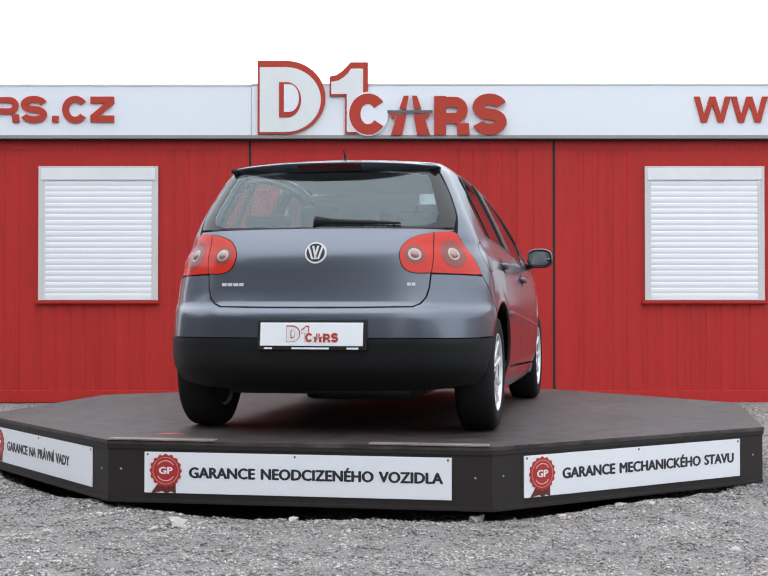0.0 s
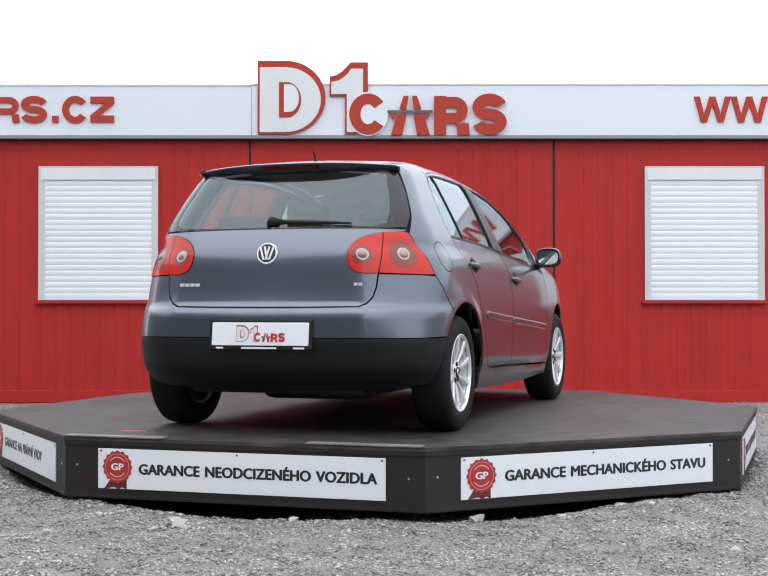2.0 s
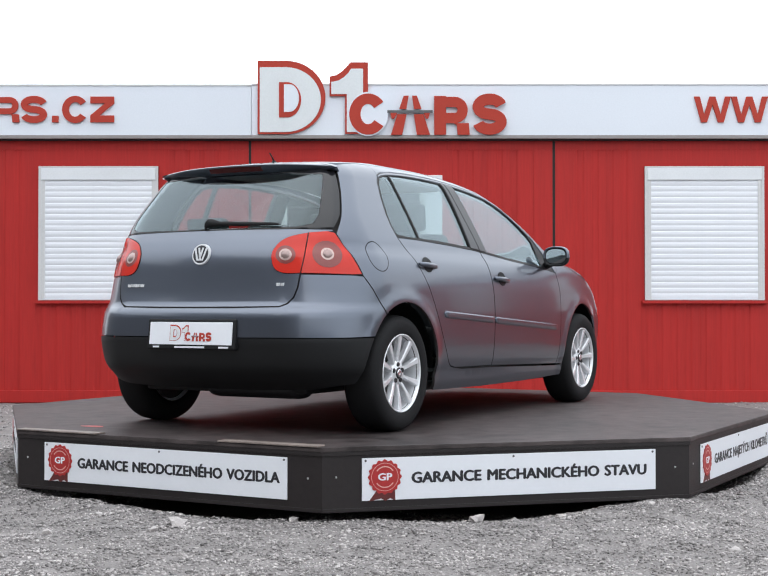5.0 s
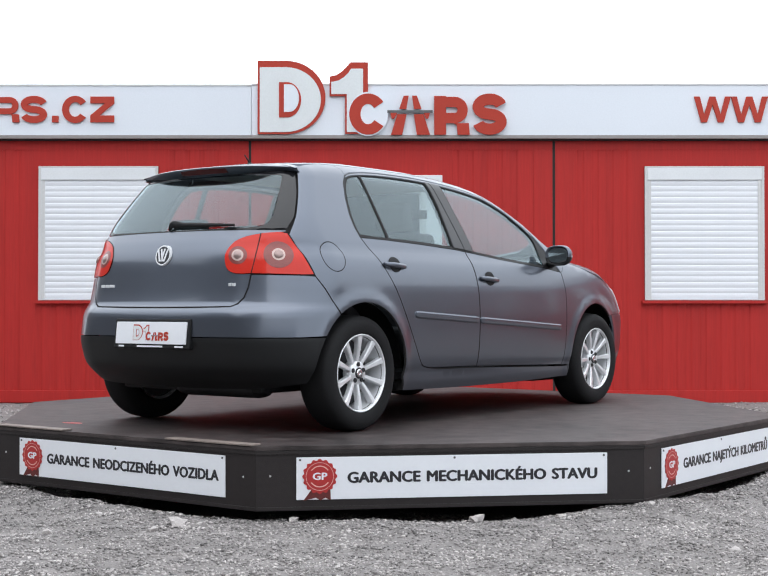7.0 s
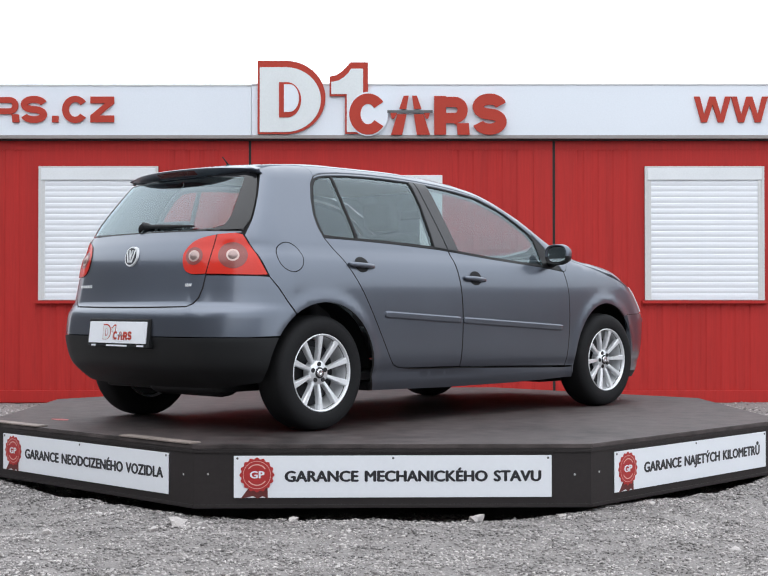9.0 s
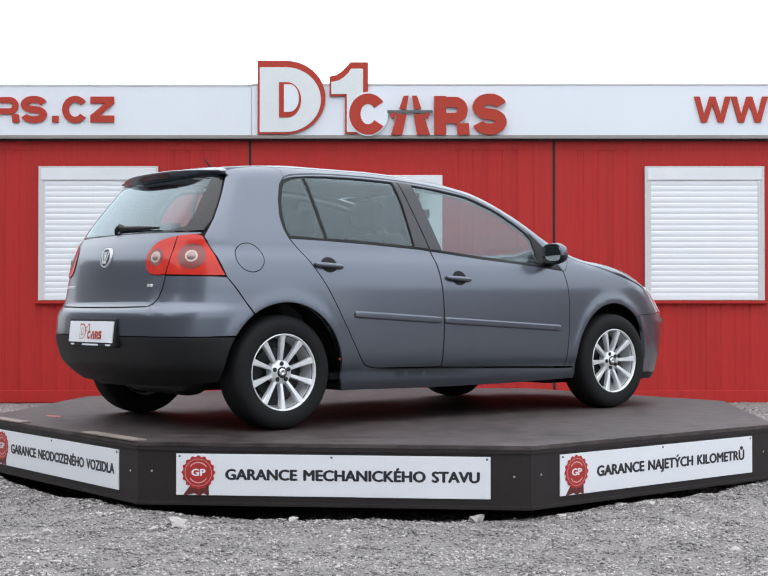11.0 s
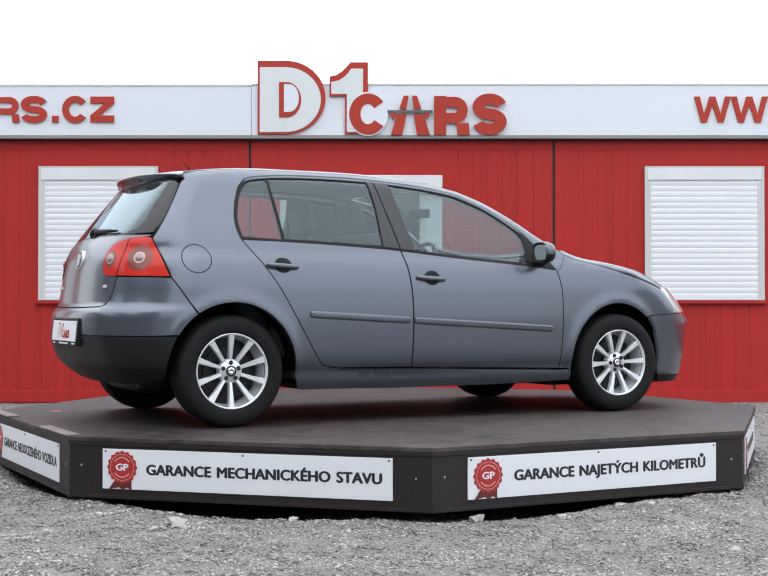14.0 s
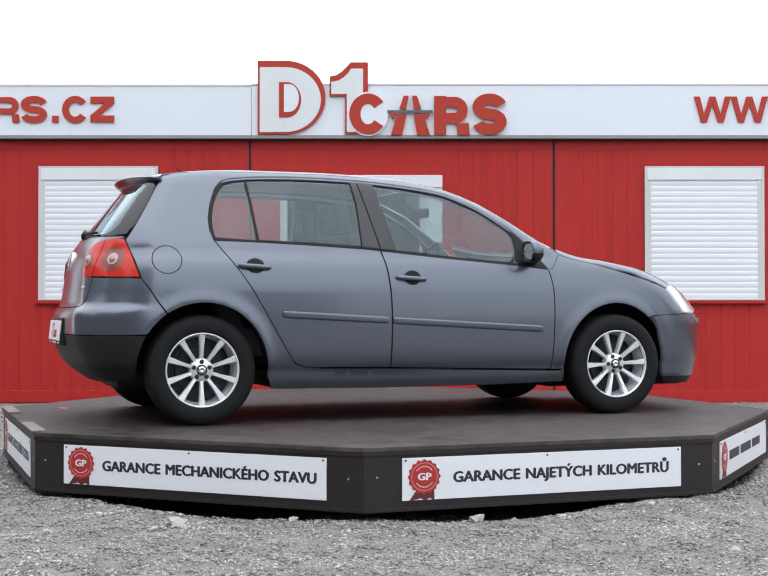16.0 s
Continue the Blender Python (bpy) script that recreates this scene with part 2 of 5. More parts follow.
def rock(x, y, size, seed):
    v, f = stone_form(seed, 0.8)
    bm = bmesh.new()
    vs = [bm.verts.new(tuple(q * size)) for q in v]
    for t in f:
        bm.faces.new([vs[i] for i in t])
    bmesh.ops.subdivide_edges(bm, edges=bm.edges[:], cuts=1, use_grid_fill=True)
    for q in bm.verts:
        q.co += Vector((noise.noise(q.co * 40), noise.noise(q.co * 40 + Vector((5, 0, 0))), noise.noise(q.co * 40 + Vector((0, 9, 0))))) * size * 0.16
    ob = finish("stone", bm, STONE)
    ob.matrix_world = pose(x, y, height(x, y) + size * 0.3, 0, 0, seed * 47)
    tagged(ob, "pale broken stone lying on the gravel", "stone", "stones on the yard")


ground()

# ---- building ----
WALL_Y = 5.56
WALL_TOP = 2.778


def ribbed(x0, x1, z0, z1, pitch=0.155, deep=0.009):
    """Sheet steel with shallow upright ribs."""
    bm = bmesh.new()
    line = [(x0, 0.0)]
    x = x0 + 0.03
    while x + pitch < x1:
        line += [(x, 0.0), (x + 0.018, deep), (x + 0.062, deep), (x + 0.08, 0.0)]
        x += pitch
    line += [(x1, 0.0)]
    front = [(bm.verts.new((a, b, z0)), bm.verts.new((a, b, z1))) for a, b in line]
    back = [(bm.verts.new((a, 0.06, z0)), bm.verts.new((a, 0.06, z1))) for a in (x0, x1)]
    for p, q in zip(front, front[1:]):
        bm.faces.new((p[0], q[0], q[1], p[1]))
    for p, q in ((front[0], back[0]), (back[0], back[1]), (back[1], front[-1])):
        bm.faces.new((p[1], q[1], q[0], p[0]))
    return bm


def shutter_window(parent, x0, x1, z0, z1, box_h):
    """A closed roller shutter in its frame."""
    win = part("window", box(x0, x1, -0.012, 0.05, z0, z1), DARK, parent, "white roller shutter, closed")
    rim = 0.028
    for nm, b in (("frame_left", (x0, x0 + rim, z0, z1)), ("frame_right", (x1 - rim, x1, z0, z1)), ("frame_top", (x0 + rim, x1 - rim, z1 - rim * 0.7, z1)), ("frame_bottom", (x0 + rim, x1 - rim, z0, z0 + rim * 0.5))):
        part("window_frame", box(b[0], b[1], -0.032, -0.010, b[2], b[3], 0.003), SHUTTER_FRAME, win)
    part("shutter_box", box(x0 + rim, x1 - rim, -0.036, -0.008, z1 - box_h, z1 - rim * 0.7, 0.006), SHUTTER_BOX, win)
    for a, b in ((x0 + rim, x0 + rim + 0.04), (x1 - rim - 0.04, x1 - rim)):
        part("guide_rail", box(a, b, -0.028, -0.011, z0 + rim * 0.5, z1 - box_h, 0.003), SHUTTER_FRAME, win)
    n = round((z1 - box_h - z0 - rim * 0.5) / 0.0605)
    h = (z1 - box_h - z0 - rim * 0.5) / n
    prof = [(-0.0165, 0.0), (-0.0185, 0.005), (-0.0215, h * 0.40), (-0.0208, h * 0.75), (-0.0185, h - 0.005), (-0.0165, h - 0.002), (-0.0165, h)]
    bm = bmesh.new()
    a, b = x0 + rim + 0.04, x1 - rim - 0.04
    ends = [(bm.verts.new((a, y, z)), bm.verts.new((b, y, z))) for y, z in prof]
    for p, q in zip(ends, ends[1:]):
        bm.faces.new((p[0], p[1], q[1], q[0]))
    slat = part("slat", bm, SHUTTER, win)
    slat.location.z = z0 + rim * 0.5
    for k in range(1, n):
        ob = new("slat", slat.data)
        ob.parent = win
        ob.location.z = z0 + rim * 0.5 + k * h
    part("sill", box(x0 - 0.03, x1 + 0.012, -0.05, 0.0, z0 - 0.035, z0 - 0.004, 0.005), RED_WALL, win)


def glazed_window(parent, x0, x1, z0, z1, box_h):
    """A wide window with its shutter rolled up: dark panes, one white sash."""
    win = part("window", box(x0, x1, 0.03, 0.05, z0, z1), DARK, parent, "wide white window with dark panes")
    part("shutter_box", box(x0, x1, -0.036, 0.02, z1 - box_h, z1, 0.006), SHUTTER_BOX, win)
    split = x1 - 0.24
    for a, b, c, d in ((x0, x0 + 0.075, z0, z1 - box_h), (split, split + 0.06, z0, z1 - box_h), (x0 + 0.075, split, z0, z0 + 0.06), (x0 + 0.075, split, z1 - box_h - 0.06, z1 - box_h)):
        part("window_frame", box(a, b, -0.02, 0.028, c, d, 0.004), SHUTTER_FRAME, win)
    part("pane", box(x0 + 0.076, split - 0.001, 0.008, 0.014, z0 + 0.061, z1 - box_h - 0.061), GLOSS_BLACK, win, "dark window glass")
    part("sash", box(split + 0.061, x1, -0.016, 0.02, z0, z1 - box_h - 0.001, 0.004), SHUTTER, win, "white sash panel")
    part("sill", box(x0 - 0.03, x1 + 0.012, -0.05, 0.0, z0 - 0.035, z0 - 0.004, 0.005), RED_WALL, win)


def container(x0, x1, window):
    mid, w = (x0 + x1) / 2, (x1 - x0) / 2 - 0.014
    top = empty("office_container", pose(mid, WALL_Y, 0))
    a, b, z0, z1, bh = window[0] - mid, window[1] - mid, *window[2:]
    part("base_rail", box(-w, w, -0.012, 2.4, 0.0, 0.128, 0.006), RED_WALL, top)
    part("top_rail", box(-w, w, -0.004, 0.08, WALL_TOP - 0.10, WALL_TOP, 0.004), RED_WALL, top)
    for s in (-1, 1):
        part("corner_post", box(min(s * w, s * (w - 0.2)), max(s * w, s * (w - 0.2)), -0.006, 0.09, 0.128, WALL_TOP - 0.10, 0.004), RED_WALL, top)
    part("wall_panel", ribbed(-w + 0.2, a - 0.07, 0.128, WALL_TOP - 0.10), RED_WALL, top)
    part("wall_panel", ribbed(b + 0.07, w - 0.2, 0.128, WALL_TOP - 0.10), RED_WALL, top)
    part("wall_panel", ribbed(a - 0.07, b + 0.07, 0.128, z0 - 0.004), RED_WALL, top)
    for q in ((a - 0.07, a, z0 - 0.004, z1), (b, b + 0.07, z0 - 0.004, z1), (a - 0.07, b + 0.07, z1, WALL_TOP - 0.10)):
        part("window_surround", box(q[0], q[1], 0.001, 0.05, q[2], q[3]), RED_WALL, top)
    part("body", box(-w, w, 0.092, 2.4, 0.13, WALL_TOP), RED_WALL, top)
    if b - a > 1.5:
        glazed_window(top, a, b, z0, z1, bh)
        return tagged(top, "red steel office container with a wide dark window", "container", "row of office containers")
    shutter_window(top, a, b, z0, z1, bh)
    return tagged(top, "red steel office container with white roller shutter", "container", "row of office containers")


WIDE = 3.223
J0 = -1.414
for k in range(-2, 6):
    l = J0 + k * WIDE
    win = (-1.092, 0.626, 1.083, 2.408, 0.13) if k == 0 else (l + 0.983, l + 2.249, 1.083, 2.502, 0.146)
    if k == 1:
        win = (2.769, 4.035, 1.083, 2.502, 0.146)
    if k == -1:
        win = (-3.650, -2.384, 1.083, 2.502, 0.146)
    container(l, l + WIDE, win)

joint = tagged(empty("wall_joint", pose(J0, WALL_Y, 0)), "dark rubber joint strip between two red containers", "joint strip", "joint strips")
part("strip", box(-0.014, 0.014, 0.0, 0.08, 0.0, WALL_TOP), DARK, joint)
for k in (-1, 1, 2, 3, 4, 5):
    copy_thing(joint, pose(J0 + k * WIDE, WALL_Y, 0))

# white fascia with its lettering, over a grey gutter
fascia = tagged(empty("fascia", pose(0, WALL_Y, 0)), "white sheet fascia along the container roofs, lettered in red", "fascia")
for a, b, top_z in ((-7.8, -1.395, 3.349), (-1.391, 17.8, 3.358)):
    part("panel", box(a, b, -0.085, 0.10, 2.825, top_z, 0.004), WHITE_PANEL, fascia)
    part("top_edge", box(a, b, -0.092, 0.105, top_z - 0.006, top_z + 0.012, 0.003), SHUTTER_FRAME, fascia)
part("gutter", box(-7.8, 17.8, -0.10, 0.10, 2.786, 2.823, 0.006), GUTTER, fascia)
# dark strip drawn in for the shadow line below the gutter
part("gutter_shadow", box(-7.8, 17.8, -0.06, 0.10, 2.772, 2.785), DARK, fascia)


CAP = 0.682


def lettering(name, text, mat, parent, m, x0, x1, height_caps, deep=0.01, bold=0.026):
    """Upright letters in the built-in face, set to a width and a height of capitals."""
    cu = bpy.data.curves.new(name, "FONT")
    cu.space_word = 1.35
    cu.body, cu.size, cu.extrude, cu.resolution_u = text, 1.0, 0.5, 3
    tmp = bpy.data.objects.new(name, cu)
    scene.collection.objects.link(tmp)
    me = bpy.data.meshes.new_from_object(tmp.evaluated_get(bpy.context.evaluated_depsgraph_get()))
    bpy.data.objects.remove(tmp)
    v = np.empty(len(me.vertices) * 3)
    me.vertices.foreach_get("co", v)
    v = v.reshape(-1, 3)
    cap = CAP + 2 * bold * 0.6
    w0, w1 = v[:, 0].min() - bold, v[:, 0].max() + bold
    faces = [tuple(p.vertices) for p in me.polygons]
    bpy.data.meshes.remove(me)
    root = list(range(len(v)))

    def find(i):
        while root[i] != i:
            root[i] = root[root[i]]
            i = root[i]
        return i
    for f in faces:
        for i in f[1:]:
            root[find(i)] = find(f[0])
    spans = {}
    for i in range(len(v)):
        spans.setdefault(find(i), []).append(v[i, 0])
    letters = []
    for r, xs in sorted(spans.items(), key=lambda q: min(q[1])):
        if letters and min(xs) < letters[-1][1] - 0.02 and (max(xs) < letters[-1][1] + 0.1 or min(xs) < (letters[-1][0] + letters[-1][1]) / 2):
            letters[-1] = (letters[-1][0], max(letters[-1][1], max(xs)), letters[-1][2] | {r})
        else:
            letters.append((min(xs), max(xs), {r}))
    for a, b, roots in letters:
        ids = [i for i in range(len(v)) if find(i) in roots]
        at = {i: k for k, i in enumerate(ids)}
        own = [tuple(at[i] for i in f) for f in faces if find(f[0]) in roots]
        co, fs = [], []
        for k, (dx, dz) in enumerate(((0, 0), (-bold, 0), (bold, 0), (0, -bold * 0.6), (0, bold * 0.6))):
            fs += [tuple(i + len(ids) * k for i in f) for f in own]
            q = v[ids]
            co.append(np.stack([x0 + (q[:, 0] + dx - w0) / (w1 - w0) * (x1 - x0), -deep * (1 + 0.04 * k) * (q[:, 2] + 0.5), (q[:, 1] + dz + bold * 0.6) / cap * height_caps], 1))
        me = bpy.data.meshes.new("letter")
        me.from_pydata([tuple(c) for c in np.concatenate(co)], [], fs)
        me.materials.append(mat)
        ob = new("letter", me)
        ob.parent = parent
        ob.matrix_basis = m


def prism(outline, y0, y1):
    """A flat plate with the outline (x, z), from y0 back to y1."""
    bm = bmesh.new()
    a = [bm.verts.new((x, y0, z)) for x, z in outline]
    b = [bm.verts.new((x, y1, z)) for x, z in outline]
    bm.faces.new(a)
    bm.faces.new(b[::-1])
    for i in range(len(a)):
        j = (i + 1) % len(a)
        bm.faces.new((a[i], b[i], b[j], a[j]))
    bm.normal_update()
    bmesh.ops.triangulate(bm, faces=[f for f in bm.faces if len(f.verts) > 4])
    return bm


def band(path, width):
    """The outline of a stroke of even width along a path."""
    p = np.array(path, float)
    d = np.gradient(p, axis=0)
    d /= np.linalg.norm(d, axis=1)[:, None]
    n = np.stack([-d[:, 1], d[:, 0]], 1) * width / 2
    return [tuple(q) for q in p + n] + [tuple(q) for q in (p - n)[::-1]]


def turn(cx, cz, rx, rz, a0, a1, n=22):
    return [(cx + rx * math.cos(radians(a)), cz + rz * math.sin(radians(a))) for a in np.linspace(a0, a1, n)]


def open_ring(x0, x1, z0, z1, t, a=36):
    cx, cz, rx, rz = (x0 + x1) / 2, (z0 + z1) / 2, (x1 - x0) / 2, (z1 - z0) / 2
    return [turn(cx, cz, rx, rz, a, 360 - a, 34) + turn(cx, cz, rx - t, rz - t * 0.92, 360 - a, a, 34)]


def double_bow(x0, x1, z0, z1, t):
    cx, rx, rz = (x0 + x1) / 2, (x1 - x0 - t) / 2, (z1 - z0 - t) / 4
    path = turn(cx, z1 - t / 2 - rz, rx, rz, 12, 250, 20) + turn(cx, z0 + t / 2 + rz, rx, rz, 70, -168, 20)
    return [band(path, t)]


def bow_and_legs(x0, x1, z0, z1, t):
    zm = z0 + 0.43 * (z1 - z0)
    r = (z1 - t / 2 - zm) / 2
    path = [(x0 + t, z1 - t / 2), (x0 + 1.3 * t, z1 - t / 2)] + turn(x1 - r - t * 0.6, zm + r, r, r, 90, -90, 16) + [(x0 + 1.3 * t, zm), (x0 + t, zm)]
    w = x1 - t * 1.02
    return [[(x0, z0), (x0 + t, z0), (x0 + t, z1), (x0, z1)], band(path, t * 0.86), [(w - 0.3 * t, zm - t * 0.43), (w + 0.62 * t, zm - t * 0.43), (x1 - 0.08 * t, z0 + 0.3 * (z1 - z0)), (x1, z0), (w, z0), (w - 0.08 * t, z0 + 0.25 * (z1 - z0))]]


def zed(x0, x1, z0, z1, t):
    return [[(x0, z1), (x1, z1), (x1, z1 - t), (x0 + t * 1.35, z0 + t), (x1, z0 + t), (x1, z0), (x0, z0), (x0, z0 + t), (x1 - t * 1.35, z1 - t), (x0, z1 - t)]]


def double_vee(x0, x1, z0, z1, t):
    w = x1 - x0
    u = lambda a, b: (x0 + a * w, z0 + b * (z1 - z0))
    return [[u(0, 1), u(0.155, 1), u(0.275, 0.30), u(0.42, 1), u(0.58, 1), u(0.725, 0.30), u(0.845, 1), u(1, 1), u(0.805, 0), u(0.65, 0), u(0.5, 0.68), u(0.35, 0), u(0.195, 0)]]


def plates(name, outlines, y0, y1, mat, parent):
    bm = bmesh.new()
    for o in outlines:
        one = prism(o, y0, y1)
        me = bpy.data.meshes.new("piece")
        one.to_mesh(me)
        one.free()
        bm.from_mesh(me)
        bpy.data.meshes.remove(me)
    return part(name, bm, mat, parent)


# raised capitals of the web address, bold and upright
for shape, x0, x1 in ((bow_and_legs, -4.146, -3.835), (double_bow, -3.822, -3.545), (None, -3.492, -3.423), (open_ring, -3.386, -3.110), (zed, -3.088, -2.838), (double_vee, 3.277, 3.665), (double_vee, 3.667, 4.055), (double_vee, 4.057, 4.445)):
    o = 0.007 if shape in (open_ring, double_bow) else 0.0
    form = shape(x0, x1, 2.958 - o, 3.230 + o, 0.072) if shape else [[(x0, 2.958), (x1, 2.958), (x1, 3.027), (x0, 3.027)]]
    plates("letter", form, -0.105, -0.087, SIGN_RED, fascia)


def half_round(x0, x1, z0, z1, cut=0.42):
    xm, zc, rz = x0 + (x1 - x0) * cut, (z0 + z1) / 2, (z1 - z0) / 2
    return [(x0, z1), (x0, z0)] + [(xm + (x1 - xm) * math.sin(t), zc - rz * math.cos(t)) for t in np.linspace(0, math.pi, 22)]


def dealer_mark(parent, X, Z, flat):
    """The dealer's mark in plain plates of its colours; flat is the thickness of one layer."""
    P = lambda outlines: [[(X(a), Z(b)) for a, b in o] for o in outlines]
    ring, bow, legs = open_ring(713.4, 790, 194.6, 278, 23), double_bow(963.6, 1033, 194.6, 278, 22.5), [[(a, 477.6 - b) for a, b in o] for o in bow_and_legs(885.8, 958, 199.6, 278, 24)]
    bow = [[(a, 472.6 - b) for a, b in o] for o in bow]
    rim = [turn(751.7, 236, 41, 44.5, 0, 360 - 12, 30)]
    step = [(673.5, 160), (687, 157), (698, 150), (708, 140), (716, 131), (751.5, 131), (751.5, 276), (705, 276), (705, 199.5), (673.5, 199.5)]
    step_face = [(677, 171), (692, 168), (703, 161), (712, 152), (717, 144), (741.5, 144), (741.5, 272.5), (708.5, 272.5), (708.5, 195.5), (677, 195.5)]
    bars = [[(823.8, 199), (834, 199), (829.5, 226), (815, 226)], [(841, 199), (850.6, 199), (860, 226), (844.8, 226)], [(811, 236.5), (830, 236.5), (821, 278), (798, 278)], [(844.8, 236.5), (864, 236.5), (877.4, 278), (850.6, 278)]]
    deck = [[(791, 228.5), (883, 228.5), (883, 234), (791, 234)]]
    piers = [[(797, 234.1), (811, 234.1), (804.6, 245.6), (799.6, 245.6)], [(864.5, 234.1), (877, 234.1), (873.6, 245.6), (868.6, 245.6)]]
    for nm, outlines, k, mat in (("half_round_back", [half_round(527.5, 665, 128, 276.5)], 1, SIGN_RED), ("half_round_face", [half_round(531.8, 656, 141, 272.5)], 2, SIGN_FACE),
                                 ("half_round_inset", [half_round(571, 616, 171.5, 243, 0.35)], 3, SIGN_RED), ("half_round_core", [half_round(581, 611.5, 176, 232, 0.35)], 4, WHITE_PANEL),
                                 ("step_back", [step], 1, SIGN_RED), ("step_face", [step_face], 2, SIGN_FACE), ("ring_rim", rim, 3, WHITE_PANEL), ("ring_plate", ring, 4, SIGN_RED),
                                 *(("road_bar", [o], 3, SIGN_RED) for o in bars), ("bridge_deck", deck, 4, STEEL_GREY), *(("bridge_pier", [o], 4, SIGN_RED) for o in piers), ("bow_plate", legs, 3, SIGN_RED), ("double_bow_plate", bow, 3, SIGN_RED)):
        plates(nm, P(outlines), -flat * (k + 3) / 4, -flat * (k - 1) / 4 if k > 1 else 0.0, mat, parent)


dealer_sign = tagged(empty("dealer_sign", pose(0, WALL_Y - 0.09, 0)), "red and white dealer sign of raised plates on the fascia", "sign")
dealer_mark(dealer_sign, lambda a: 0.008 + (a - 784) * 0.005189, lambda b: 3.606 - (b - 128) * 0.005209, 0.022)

# plain unseen walls, added to darken what the car's paint reflects
tagged(finish("reflection_wall_east", box(17.95, 18.25, -6, 8, -0.05, 4.2), GUTTER), "unseen grey wall, added to darken reflections", "wall", kind="structure")
tagged(finish("reflection_wall_west", box(-13.3, -13.0, -16, -5, -0.05, 8.0), STEEL_GREY), "unseen dark grey wall, added to darken reflections", "wall", kind="structure")
tagged(finish("reflection_wall_west_low", box(-13.3, -13.0, -5, 8, -0.05, 4.6), STEEL_GREY), "unseen dark grey low wall, added to darken reflections", "wall", kind="structure")
tagged(finish("reflection_wall_south", box(-13.0, -2.5, -16.3, -16.0, -0.05, 10.5), STEEL_GREY), "unseen dark grey wall, added to darken reflections", "wall", kind="structure")
tagged(finish("reflection_wall_south_low", box(-2.5, 16.0, -22.3, -22.0, -0.05, 5.0), STEEL_GREY), "unseen dark grey low wall, added to darken reflections", "wall", kind="structure")

# ---- turntable ----
TABLE = tagged(empty("turntable"), "octagonal dark brown turntable with white lettered signs", "turntable")
APOTHEM = 2.286
HALF = APOTHEM * math.tan(radians(22.5))


def octagon(apothem, z0, z1, bevel=0.0):
    bm = bmesh.new()
    r = apothem / math.cos(radians(22.5))
    bmesh.ops.create_cone(bm, cap_ends=True, segments=8, radius1=r, radius2=r, depth=z1 - z0, matrix=pose(0, 0, (z0 + z1) / 2, 0, 0, 22.5))
    if bevel:
        bmesh.ops.bevel(bm, geom=bm.edges[:], offset=bevel, segments=2, affect="EDGES")
    return bm


part("deck", octagon(APOTHEM + 0.010, DECK - 0.022, DECK, 0.004), DECK_MAT, TABLE, "worn dark brown deck board")
bm = bmesh.new()
bmesh.ops.create_cone(bm, cap_ends=True, segments=40, radius1=1.55, radius2=1.55, depth=0.30, matrix=pose(0, 0, 0.12))
part("base_drum", bm, DARK_METAL, TABLE, "dark steel base drum")


def seal(parent):
    """A scalloped red seal with two ribbon ends."""
    n = 72
    pts = [((0.079 + 0.0045 * math.cos(16 * t)) * math.cos(t), (0.079 + 0.0045 * math.cos(16 * t)) * math.sin(t)) for t in np.linspace(0, 2 * math.pi, n, endpoint=False)]
    cx, cz = -0.647, 0.208
    m = pose(cx, -0.0065, cz)
    rb = part("seal_ribbon", prism([(-0.030, -0.05), (0.050, -0.05), (0.052, -0.113), (0.026, -0.100), (0.004, -0.113), (-0.018, -0.100), (-0.078, -0.113)], -0.001, 0), RIBBON, parent)
    rb.matrix_basis = m
    disc = part("seal", prism(pts, -0.003, -0.001), SEAL_RED, parent, "red scalloped seal")
    disc.matrix_basis = m
    def circle(r, w, y0, a0=0.0, a1=360.0):
        bm = bmesh.new()
        ts = [radians(q) for q in np.linspace(a0, a1, 40)]
        for p, q in zip(ts, ts[1:]):
            vs = [bm.verts.new((rr * math.cos(t), y0, rr * math.sin(t))) for rr, t in ((r, p), (r + w, p), (r + w, q), (r, q))]
            bm.faces.new(vs)
        bmesh.ops.remove_doubles(bm, verts=bm.verts, dist=1e-5)
        return bm
    for r, w, a0, a1, mt in ((0.064, 0.0022, 0, 360, SEAL_LIGHT), (0.046, 0.005, 35, 145, SEAL_LIGHT), (0.046, 0.005, 215, 325, SEAL_LIGHT)):
        c = part("seal_line", circle(r, w, -0.0036, a0, a1), mt, parent)
        c.matrix_basis = m
    lettering("seal_letters", "GP", SIGN_WHITE, parent, pose(cx, -0.010, cz - 0.016), -0.034, 0.036, 0.034, 0.001, 0.035)


